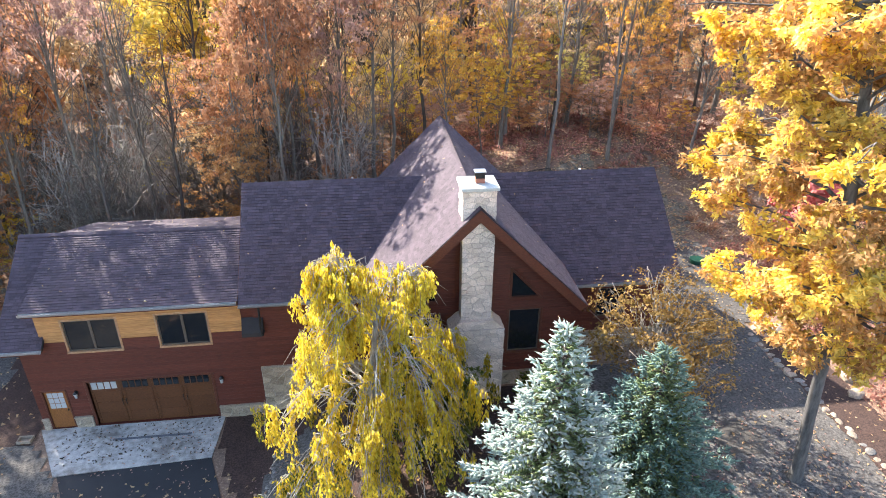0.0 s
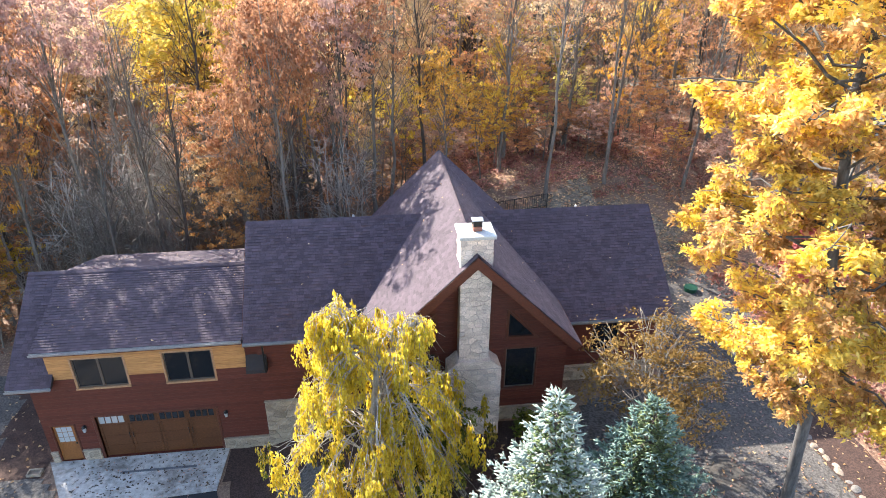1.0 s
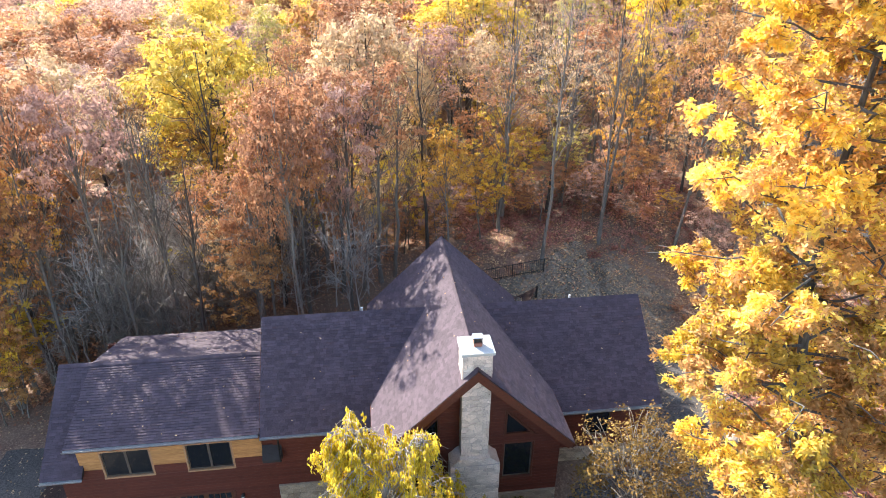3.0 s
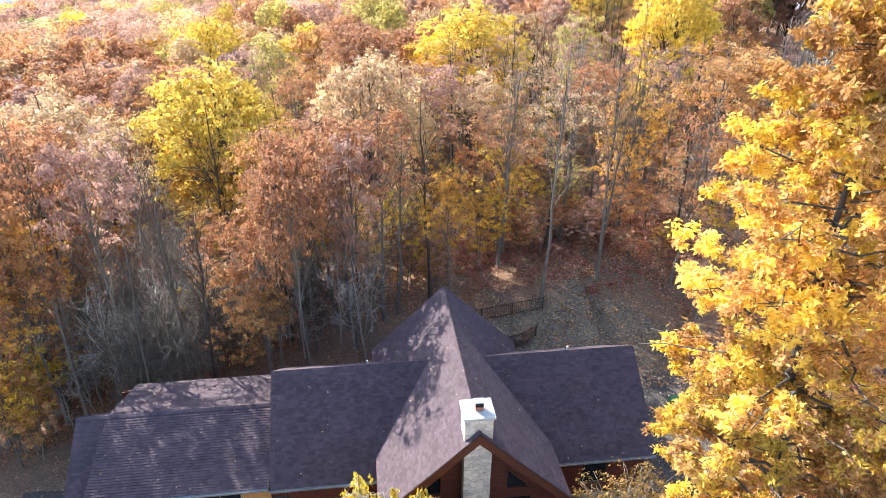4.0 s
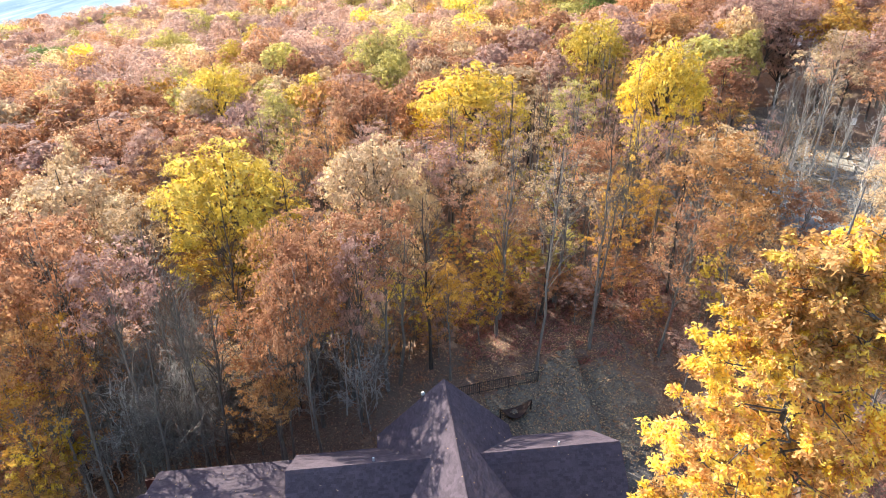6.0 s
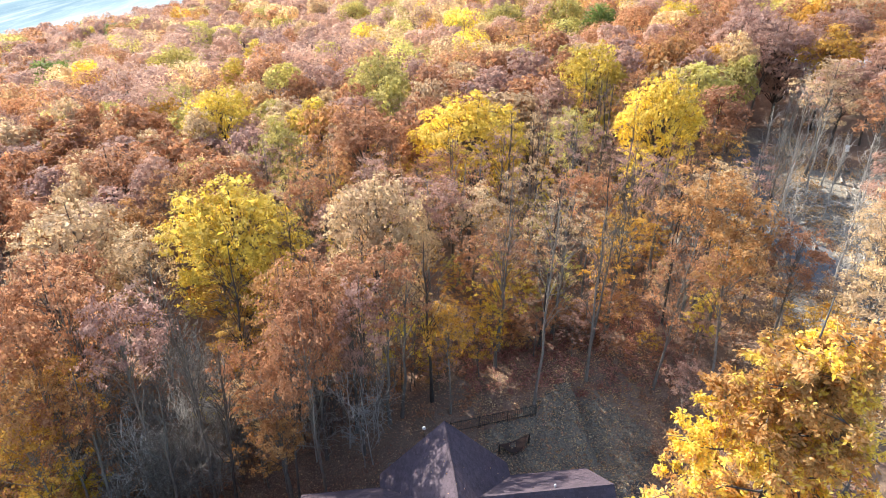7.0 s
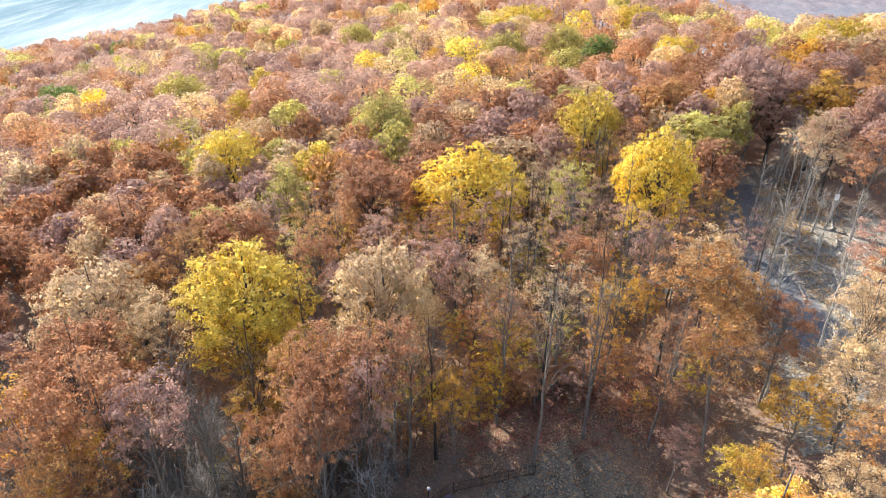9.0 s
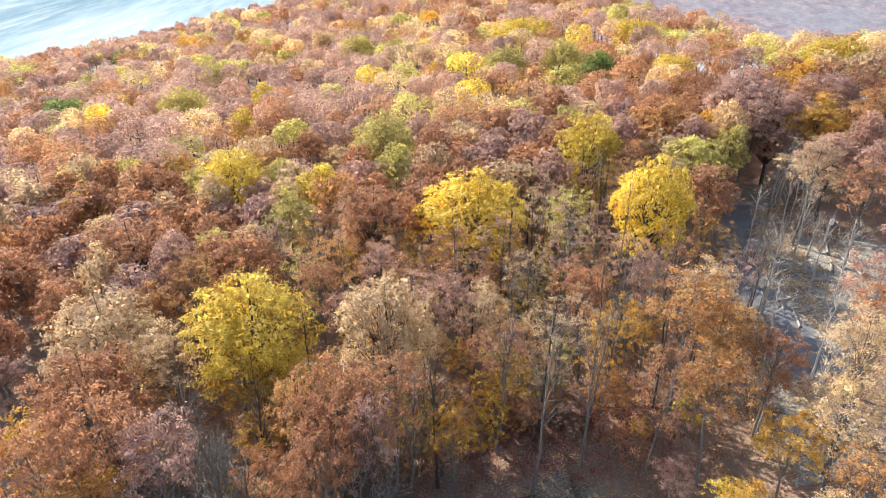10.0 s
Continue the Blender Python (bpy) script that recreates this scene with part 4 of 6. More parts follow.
wainscot = thing("stone_base", "tan fieldstone base course along the house walls", "stone base", kind="structure")
for n, (x0, x1, z0, z1, y) in enumerate(((5.1, 8.0, 2.1, 3.25, GABLE_WALL_Y), (-0.16, 2.75, 1.6, 3.25, GABLE_WALL_Y), (8.0, 13.3, 2.2, 3.4, WALL_Y),
                                       (-5.1, -0.2, -0.1, 2.65, WALL_Y), (-7.18, -5.1, -0.1, 0.6, GARAGE_Y), (-13.4, -12.65, -0.1, 0.6, GARAGE_Y), (-14.75, -14.45, -0.1, 0.6, GARAGE_Y))):
    box("backing", x0, x1, y - 0.05, y, z0, z1, M_MORTAR, wainscot, "", 0)
    stone_face((x0, y - 0.06, z0), (1, 0, 0), (0, -1, 0), x1 - x0, z1 - z0, wainscot, M_STONE_TAN, 20 + n, 0.38)
    box("ledge", x0, x1, y - 0.14, y, z1, z1 + 0.07, M_STONE_TAN, wainscot, "stone ledge", 0.015)


def vent_pipe(x, y, z, h=0.42):
    t = thing("vent_pipe", "white plastic vent pipe on the roof", "vent pipe", (x, y, z), "roof vents")
    bm = bmesh.new()
    bmesh.ops.create_cone(bm, cap_ends=True, segments=12, radius1=0.055, radius2=0.055, depth=h)
    bmesh.ops.translate(bm, vec=(0, 0, h / 2), verts=bm.verts)
    part("pipe", bm, M_WHITE, t)
    bm = bmesh.new()
    bmesh.ops.create_cone(bm, cap_ends=True, segments=12, radius1=0.14, radius2=0.06, depth=0.12)
    bmesh.ops.translate(bm, vec=(0, 0, 0.08), verts=bm.verts)
    part("flashing", bm, M_METAL, t)


vent_pipe(-0.7, 27.75, 9.3)
vent_pipe(10.15, 27.75, 9.3)
splash = thing("splash_block", "small tan stone trough beside the garage wall", "trough", (-15.35, 22.7, ground_z(-15.35, 22.7)))
for a in ((-0.3, 0.3, -0.2, -0.14), (-0.3, 0.3, 0.14, 0.2), (-0.3, -0.24, -0.14, 0.14), (0.24, 0.3, -0.14, 0.14)):
    box("side", *a, 0.0, 0.16, M_STONE_TAN, splash)
box("base", -0.24, 0.24, -0.14, 0.14, 0.0, 0.05, M_STONE_TAN, splash)


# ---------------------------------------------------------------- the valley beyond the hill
# Valley sheet: distance haze painted into pale blue colours that glow.
M_VALLEY, n_, l_, b_ = shader("valley_painted_haze")
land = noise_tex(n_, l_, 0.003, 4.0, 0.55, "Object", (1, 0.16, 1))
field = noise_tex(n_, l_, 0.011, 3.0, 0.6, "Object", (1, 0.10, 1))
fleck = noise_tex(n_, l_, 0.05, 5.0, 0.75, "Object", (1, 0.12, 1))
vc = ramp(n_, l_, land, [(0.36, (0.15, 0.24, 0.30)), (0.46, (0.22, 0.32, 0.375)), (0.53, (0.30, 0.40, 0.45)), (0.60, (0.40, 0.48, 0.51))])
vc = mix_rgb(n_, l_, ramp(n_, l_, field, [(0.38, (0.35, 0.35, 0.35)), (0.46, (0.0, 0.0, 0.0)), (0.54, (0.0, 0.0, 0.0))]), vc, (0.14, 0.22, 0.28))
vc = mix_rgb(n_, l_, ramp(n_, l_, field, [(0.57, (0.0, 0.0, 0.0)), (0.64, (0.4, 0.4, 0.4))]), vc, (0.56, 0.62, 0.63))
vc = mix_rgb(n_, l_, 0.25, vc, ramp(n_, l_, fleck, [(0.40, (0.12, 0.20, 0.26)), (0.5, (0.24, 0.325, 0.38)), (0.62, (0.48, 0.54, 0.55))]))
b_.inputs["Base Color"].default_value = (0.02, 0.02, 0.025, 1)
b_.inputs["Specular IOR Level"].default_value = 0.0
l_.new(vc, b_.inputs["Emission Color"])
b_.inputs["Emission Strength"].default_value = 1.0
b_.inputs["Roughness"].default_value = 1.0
# Ridge woods: mauve and blue haze put into the colours, emitted by the sheet.
M_RIDGE, n_, l_, b_ = shader("ridge_painted_haze")
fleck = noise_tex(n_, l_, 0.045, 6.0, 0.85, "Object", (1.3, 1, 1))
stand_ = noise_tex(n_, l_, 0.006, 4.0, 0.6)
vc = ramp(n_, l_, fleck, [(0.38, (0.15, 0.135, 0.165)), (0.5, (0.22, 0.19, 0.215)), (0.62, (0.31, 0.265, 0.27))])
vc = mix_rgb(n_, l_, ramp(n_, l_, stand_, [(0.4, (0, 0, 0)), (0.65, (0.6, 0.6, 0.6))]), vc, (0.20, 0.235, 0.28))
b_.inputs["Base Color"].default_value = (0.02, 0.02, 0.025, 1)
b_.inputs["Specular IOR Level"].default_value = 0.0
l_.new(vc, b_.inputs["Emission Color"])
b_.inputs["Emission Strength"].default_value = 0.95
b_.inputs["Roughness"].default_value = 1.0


def far_sheet(name, az0, az1, r0, r1, height, material, label, na=60, nr=40):
    vs, fs = [], []
    for j in range(nr + 1):
        r = r0 * (r1 / r0) ** (j / nr)
        for i in range(na + 1):
            a = radians(az0 + (az1 - az0) * i / na)
            x, y = r * math.sin(a), r * math.cos(a)
            vs.append((x, y, height(x, y, r, math.degrees(a))))
    for j in range(nr):
        for i in range(na):
            k = j * (na + 1) + i
            fs.append((k, k + 1, k + na + 2, k + na + 1))
    return tagged(raw(name, vs, fs, material, smooth=True), label, "distance", kind="structure")


far_sheet("backdrop_valley", -60, 75, 520, 4200, lambda x, y, r, a: -113 + 35 * smooth(2000, 3800, r) if r > 560 else -130, M_VALLEY, "valley with fields and woods, pale blue haze painted in")
far_sheet("backdrop_ridge", 9, 78, 960, 2950, lambda x, y, r, a: forest_level(x, y) + 6 + 8 * noise.noise((x * 0.02, y * 0.02, 5.0)), M_RIDGE, "wooded ridge across the valley, mauve haze painted in", 90, 60)


# ---------------------------------------------------------------- trees
def unit(rng, n):
    d = rng.normal(0, 1, (n, 3))
    return d / np.linalg.norm(d, axis=1)[:, None]


def limb_path(a, b, r0, r1, rng, steps=4, sag=0.0, wander=0.06):
    a, b = np.array(a, float), np.array(b, float)
    ln = np.linalg.norm(b - a)
    out = []
    for i in range(steps + 1):
        t = i / steps
        p = a + (b - a) * t + (rng.normal(0, wander * ln, 3) * (0 < i < steps))
        p[2] += sag * ln * math.sin(math.pi * t)
        out.append((tuple(p), r0 + (r1 - r0) * t))
    return out


def crown(centres, radii, n, size, r, mid_z, rng, airy=0.0):
    """Leaf corners on the outer skin of overlapping lobes, in small sprays; airy loosens the skin."""
    per = 26 if airy > 0.3 else 14
    want = max(1, n // per)
    pick = rng.choice(len(radii), want * 6, p=radii ** 2 / (radii ** 2).sum())
    d = unit(rng, want * 6)
    hubs = centres[pick] + d * (radii[pick] * (1.12 - (0.24 + 0.4 * airy) * rng.random(want * 6)))[:, None] * np.array([1.12, 1.12, 0.88])
    gap = np.linalg.norm((hubs[:, None, :] - centres[None]) / np.array([1.12, 1.12, 0.88]), axis=2) / radii[None]
    gap[np.arange(len(pick)), pick] = 9.0
    skin = (gap.min(axis=1) > 0.9 - 0.6 * airy) & ((d[:, 2] > -0.35) | (rng.random(want * 6) < 0.3 + 0.5 * airy))
    hubs, d = hubs[skin][:want], d[skin][:want]
    m = np.repeat(np.arange(len(hubs)), per)
    pts = hubs[m] + rng.normal(0, 1, (len(m), 3)) * (0.04 if airy > 0.3 else 0.045) * min(r, 4.4) * np.array([1.25, 1.25, 0.6])
    out = pts - np.array([0, 0, mid_z])
    out /= np.linalg.norm(out, axis=1)[:, None]
    facing = (d * 0.6 + unit(rng, len(d)) * 0.3)[m] + out * 0.3 + np.array([0, 0, 0.4])
    skin_leaves = leaf_chips(pts, facing, size, size * 0.85, rng, 0.36)
    if airy > 0.4:
        return skin_leaves
    k = n // 9
    pick = rng.integers(0, len(radii), k)
    deep = centres[pick] + unit(rng, k) * (radii[pick] * rng.uniform(0.35, 0.75, k))[:, None]
    return np.concatenate([skin_leaves, leaf_chips(deep, unit(rng, k) + np.array([0, 0, 0.4]), size * 2.1, size * 1.7, rng, 0.4)])


def tree_parts(seed, h, r, n_leaves, size, low=0.4, lobes=16, trunk_r=0.2, twigs=0, lean=0.0, lobe_r=0.4, airy=0.0):
    """Tubes of the trunk and its limbs, and the leaf corners, of a broadleaf tree at the origin."""
    rng = np.random.default_rng(seed)
    top = np.array([rng.normal(0, 0.3) + lean, rng.normal(0, 0.3), h * 0.93])
    stem = limb_path((0, 0, -0.3), top, trunk_r, trunk_r * 0.16, rng, 7, 0, 0.006)
    stem[0] = (stem[0][0], trunk_r * 1.35)
    paths = [stem]
    zc, zr = h * (low + 1) / 2, h * (1 - low) / 2
    centres, radii = [], []
    for i in range(lobes):
        for _ in range(30):
            d = unit(rng, 1)[0] * rng.uniform(0.45, 1.0) ** 0.5
            if d[2] < -0.2 and rng.random() < 0.5:
                d[2] = -d[2]
            c = np.array([d[0] * r * 0.72, d[1] * r * 0.72, zc + d[2] * zr * 0.8])
            if all(np.linalg.norm(c - q) > 0.5 * r * lobe_r * 1.6 for q in centres):
                break
        centres.append(c)
        radii.append(r * lobe_r * rng.uniform(0.7, 1.25))
        t0 = min(0.9, max(0.22, (c[2] - r * 0.55) / h))
        base = np.array([0, 0, -0.3]) + (top - [0, 0, -0.3]) * t0
        base[:2] = top[:2] * t0
        rr = trunk_r * 0.42 * (1 - t0 * 0.7)
        paths.append(limb_path(base, c, rr, rr * 0.25, rng, 2 if n_leaves else 3, 0.08, 0.07))
        for _ in range(1 + twigs):
            e = c + unit(rng, 1)[0] * radii[-1] * rng.uniform(0.6, 1.15)
            k = c + (base - c) * rng.uniform(0.0, 0.5)
            paths.append(limb_path(k, e, max(0.02, rr * 0.3), 0.013, rng, 2, 0.06, 0.1))
    quads = crown(np.array(centres), np.array(radii), n_leaves, size, r, zc - 0.15 * h, rng, airy) if n_leaves else None
    return paths, quads


def build_tree(name, label, seed, leaf_mat, bark, at, h, r, n_leaves, size, category="tree", group="", sides=6, **kw):
    t = thing(name, label, category, at, group)
    paths, quads = tree_parts(seed, h, r, n_leaves, size, **kw)
    v, f = tube_data([p for p in paths[:1]], 8)
    v2, f2 = tube_data(paths[1:], 3)
    raw("trunk", v + v2, f + [tuple(i + len(v) for i in q) for q in f2], bark, t, "", True)
    if n_leaves:
        leaves("crown", quads, leaf_mat, t)
    return t


def swap(ob, crown_mat=None, bark_mat=None):
    """Other colours for a copied tree, on the copies of its parts alone."""
    for c in ob.children:
        m = crown_mat if c.name.startswith("crown") else bark_mat
        if m and c.material_slots:
            c.material_slots[0].link = "OBJECT"
            c.material_slots[0].material = m


# the big oak before the house
def big_oak():
    x, y = 13.9, 14.6
    z = ground_z(x, y)
    t = thing("oak_tree", "tall oak with bright yellow and orange autumn leaves", "tree", (x, y, z))
    rng = np.random.default_rng(11)
    trunk = [((0.72, 0.1, -0.3), 0.30), ((0.66, 0, 0.5), 0.22), ((0.40, 0.03, 3.0), 0.195), ((0.18, -0.02, 5.2), 0.185), ((-0.2, 0.05, 8.0), 0.17), ((-0.9, 0.0, 11.8), 0.16), ((-1.35, 0.3, 15.5), 0.12), ((-1.3, 0.5, 19.5), 0.09), ((-1.0, 0.6, 28.0), 0.02)]
    tz, tx = [p[0][2] for p in trunk], [p[0][0] for p in trunk]
    paths = [trunk]
    tufts, warmth = [], []
    for i in range(128):
        t0 = (i + rng.random()) / 128
        zz = 6.4 + 20.8 * t0
        reach = float(np.interp(t0, (0, 0.1, 0.25, 0.5, 0.68, 0.85, 1.0), (3.0, 4.1, 4.5, 4.65, 4.2, 3.1, 1.3))) * rng.uniform(0.5, 1.04)
        a = i * 2.4 + rng.normal(0, 0.4)
        base = np.array([float(np.interp(zz - 0.8, tz, tx)), 0.6 * max(0, t0 - 0.3), zz - 0.8])
        tip = base + np.array([math.cos(a) * reach, math.sin(a) * reach, rng.uniform(-0.9, 1.3) + 0.12 * reach])
        r0 = 0.075 * (1 - 0.55 * t0)
        paths.append(limb_path(base, tip, r0, 0.012, rng, 5, 0.06, 0.05))
        for _ in range(8):
            k = base + (tip - base) * rng.uniform(0.12, 1.0) ** 0.65
            e = k + unit(rng, 1)[0] * np.array([1, 1, 0.55]) * rng.uniform(0.6, 1.35)
            paths.append(limb_path(k, e, 0.018, 0.004, rng, 3, 0.05, 0.08))
            tufts.append(k + (e - k) * rng.uniform(0.35, 1.15, (7, 1)) + rng.normal(0, 0.13, (7, 3)))
    tufts = np.concatenate(tufts)
    patchy = np.array([noise.noise(Vector(p) * 0.5) for p in tufts])
    core = np.hypot(tufts[:, 0] - np.interp(tufts[:, 2], tz, tx), tufts[:, 1])
    warm = rng.random(len(tufts)) < np.clip(0.52 + 0.016 * abs(tufts[:, 2] - 14) + 0.9 * patchy - 0.07 * (core - 2.5), 0.06, 0.92)
    v, f = tube_data(paths[:1], 12)
    v2, f2 = tube_data(paths[1:], 4)
    raw("trunk", v + v2, f + [tuple(i + len(v) for i in q) for q in f2], M_BARK_OAK, t, "", True)
    # rosettes of long leaves that droop from the twig ends
    for pick, mat, label in ((~warm, "yellow", "bright yellow leaves"), (warm, "gold", "orange-gold leaves")):
        c = np.repeat(tufts[pick], 29, axis=0)
        way = unit(rng, len(c)) * np.array([1.0, 1.0, 0.75]) + np.array([0, 0, -0.35])
        leaves("crown", leaf_quads(c + rng.normal(0, 0.075, (len(c), 3)), way, 0.175, 0.078, rng, 0.12), LEAF[mat], t, label)
    return t


big_oak()


# the weeping tree by the chimney
def weeping_tree():
    x, y = -0.15, 17.3
    z = ground_z(x, y)
    t = thing("weeping_tree", "weeping tree with hanging yellow leaves", "tree", (x, y, z))
    rng = np.random.default_rng(5)
    paths = [[((0, 0, -0.3), 0.2), ((0.05, 0, 1.5), 0.16), ((-0.1, 0.1, 3.5), 0.13), ((0.1, 0.2, 5.5), 0.1), ((0.3, 0.2, 7.2), 0.06)]]
    strands, sd = [], []
    heads = [(-1.0, 0.9, 10.9 - z), (1.25, 0.2, 10.8 - z)]

    def bough(a, b, c, r0, r1, steps=8):
        """A bent bough that starts at a, leans towards b and ends at c."""
        out = []
        for k in range(steps + 1):
            u_ = k / steps
            p = a * (1 - u_) ** 2 + b * 2 * u_ * (1 - u_) + c * u_ * u_ + rng.normal(0, 0.035, 3) * (0 < k < steps)
            out.append((tuple(p), r0 + (r1 - r0) * u_))
        return out
    for i in range(96):
        a = rng.uniform(0, 2 * math.pi)
        out = np.array([math.cos(a), math.sin(a), 0])
        if i < 20:
            hx, hy, hz = heads[i % 2]
            base, reach = np.array([hx * 0.55, hy * 0.55, hz - 2.2]), rng.uniform(0.3, 1.05)
            peak = np.array([hx, hy, hz + rng.uniform(0.3, 0.9)]) + out * reach * 0.35
            tip = np.array([hx, hy, hz - rng.uniform(0.5, 1.3)]) + out * reach
        else:
            hz = 1.8 + 5.4 * ((i - 20) / 76) ** 1.3
            base = np.array([0.05 * hz, 0.05 * hz, hz - 0.6])
            reach = float(np.interp(hz, (1.8, 3.0, 5.5, 7.2), (4.6, 4.5, 3.5, 2.4))) * (1 - 0.42 * rng.random() ** 1.6)
            peak = base + out * reach * 0.5 + np.array([0, 0, rng.uniform(1.5, 2.9)])
            tip = base + out * reach + np.array([0, 0, rng.uniform(-0.5, 0.3)])
        limb = bough(base, peak, tip, 0.036, 0.01)
        paths.append(limb)
        P = np.array([p for p, _ in limb])
        for k in range(3):
            e = P[8] + np.array([0, 0, -0.6]) + rng.normal(0, 0.32, 3) * np.array([1, 1, 0.4])
            paths.append(bough(P[3], P[5] + rng.normal(0, 0.2, 3) + np.array([0, 0, 0.25]), e, 0.016, 0.006, 5))
        for k in range(4):
            spot = min(7.99, 8 * (0.5 + 0.5 * (k + rng.random()) / 4))
            hub = P[int(spot)] + (P[int(spot) + 1] - P[int(spot)]) * (spot - int(spot))
            side = hub + out * rng.uniform(-0.1, 0.35) + rng.normal(0, 0.26, 3) * np.array([1, 1, 0.3])
            paths.append(bough(hub, (hub + side) / 2 + np.array([0, 0, 0.22]), side - np.array([0, 0, 0.1]), 0.014, 0.008, 4))
            drop = rng.uniform(0.45, 1.0) if i < 20 else rng.uniform(0.6, 1.75)
            for _ in range(5):
                q = side + rng.normal(0, 0.1, 3) - np.array([0, 0, 0.1])
                ln = drop * rng.uniform(0.55, 1.2)
                end = q + np.array([rng.normal(0, 0.09), rng.normal(0, 0.09), -ln])
                paths.append(limb_path(q, end, 0.008, 0.003, rng, 2, 0, 0.03))
                m = int(34 * ln) + 3
                u_ = rng.uniform(0.03, 1, (m, 1))
                strands.append(q + (end - q) * u_ + rng.normal(0, 0.05, (m, 3)) * (0.6 + 0.7 * u_))
                sd.append(unit(rng, m) * 0.34 + np.array([0, 0, -1.0]))
    pts, dirs = np.concatenate(strands), np.concatenate(sd)
    v, f = tube_data(paths[:1], 8)
    v2, f2 = tube_data(paths[1:], 4)
    raw("trunk", v + v2, f + [tuple(i + len(v) for i in q) for q in f2], M_BARK_PALE, t, "", True)
    green = rng.random(len(pts)) < np.clip((3.2 - pts[:, 2]) * 0.2 + (pts[:, 0] > 0.8) * 0.1, 0, 0.75)
    leaves("crown", leaf_quads(pts[~green], dirs[~green], 0.18, 0.066, rng, 0.15), LEAF["willow"], t, "hanging yellow leaves")
    leaves("crown", leaf_quads(pts[green], dirs[green], 0.18, 0.066, rng, 0.15), LEAF["olive"], t, "still green inner leaves")
    return t


weeping_tree()


def spruce(name, label, x, y, top_z, reach, height, leaf_mat, seed):
    """Whorls of drooping boughs, each closely set with plump upturned shoots."""
    z = ground_z(x, y)
    h = top_z - z
    t = thing(name, label, "spruce tree", (x, y, z), "spruces before the house")
    rng = np.random.default_rng(seed)
    boughs, starts, ends, fat, deep = [[((0, 0, -0.2), 0.17), ((0, 0, h * 0.5), 0.1), ((0, 0, h - 0.4), 0.02)]], [], [], [], []

    def shoot(a, b, w, inner=False):
        starts.append(a), ends.append(b), fat.append(w), deep.append(inner)
    shoot(np.array([0, 0, h - 0.9]), np.array([0, 0, h]), 0.04)
    for k in range(5):
        shoot(np.array([0, 0, h - 0.5]), np.array([0.2 * math.cos(k * 1.26), 0.2 * math.sin(k * 1.26), h - 0.12]), 0.035)
    lev = 0.32
    while lev < min(h - 0.6, height * 1.25):
        rr = reach * min(1.0, lev / height) ** 0.95 * rng.uniform(0.9, 1.08)
        count = int(7 + rr * 4.6)
        for k in range(count):
            a = 2 * math.pi * (k + rng.uniform(-0.35, 0.35)) / count + lev * 2.1
            ln = rr * rng.uniform(0.78, 1.14)
            base = np.array([0, 0, h - lev])
            rise = 0.9 if lev < 0.7 else (0.35 if lev < 1.5 else rng.uniform(-0.12, 0.12))
            out = np.array([math.cos(a), math.sin(a), 0])
            side = np.array([-math.sin(a), math.cos(a), 0])
            tip = base + out * ln + np.array([0, 0, ln * rise])
            boughs.append([(tuple(base), 0.02), (tuple((base + tip) / 2 - [0, 0, 0.08 * ln]), 0.013), (tuple(tip), 0.004)])
            steps = max(2, int(ln / 0.135))
            for i in range(steps):
                u_ = 0.12 + 0.88 * (i + rng.random()) / steps
                q = base + (tip - base) * u_ - np.array([0, 0, 0.3 * ln * u_ * (1 - u_)])
                for s in (1, -1, 0):
                    if s == 0 and rng.random() < 0.4:
                        continue
                    sl = rng.uniform(0.13, 0.27) * (1.15 - 0.3 * u_)
                    d = out * rng.uniform(0.5, 1.0) + side * s * rng.uniform(0.5, 1.1) + np.array([0, 0, rng.uniform(0.0, 0.55) if s else 0.8])
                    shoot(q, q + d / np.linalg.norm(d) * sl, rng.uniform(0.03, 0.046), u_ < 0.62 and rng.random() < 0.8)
            d = out + np.array([0, 0, 0.35])
            shoot(tip - out * 0.1, tip + d * rng.uniform(0.1, 0.2), 0.04)
        lev += 0.2 + 0.012 * lev
    starts, ends, fat = np.array(starts), np.array(ends), np.array(fat)
    n = len(starts)
    per = 8
    idx = np.repeat(np.arange(n), per)
    u_ = rng.uniform(0, 1, (len(idx), 1))
    axis_ = ends - starts
    axis_ = axis_ / np.linalg.norm(axis_, axis=1)[:, None]
    roots = starts[idx] + (ends - starts)[idx] * u_
    needles = leaf_quads(roots, axis_[idx] * 0.8 + unit(rng, len(idx)) * 0.9, 0.06, 0.026, rng, 0.1)[:, :3]
    tube("trunk", boughs, M_BARK_DARK, t, "", 4)
    deep = np.array(deep)
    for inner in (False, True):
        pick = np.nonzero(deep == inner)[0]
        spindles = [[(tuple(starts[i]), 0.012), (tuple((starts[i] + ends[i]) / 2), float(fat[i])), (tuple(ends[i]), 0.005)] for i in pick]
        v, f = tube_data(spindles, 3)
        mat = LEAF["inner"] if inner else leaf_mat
        raw("inner_foliage" if inner else "foliage", v, f, mat, t, "darker yellow-green inner boughs" if inner else "", True)
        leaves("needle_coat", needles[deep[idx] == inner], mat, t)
    return t


spruce("blue_spruce", "tall blue spruce with pale frosty needles", 4.3, 11.4, 12.25, 2.45, 5.8, LEAF["blue"], 21)
spruce("green_spruce", "dark green spruce with silvery new tips", 8.5, 14.2, 9.25, 2.6, 4.6, LEAF["spruce"], 22)

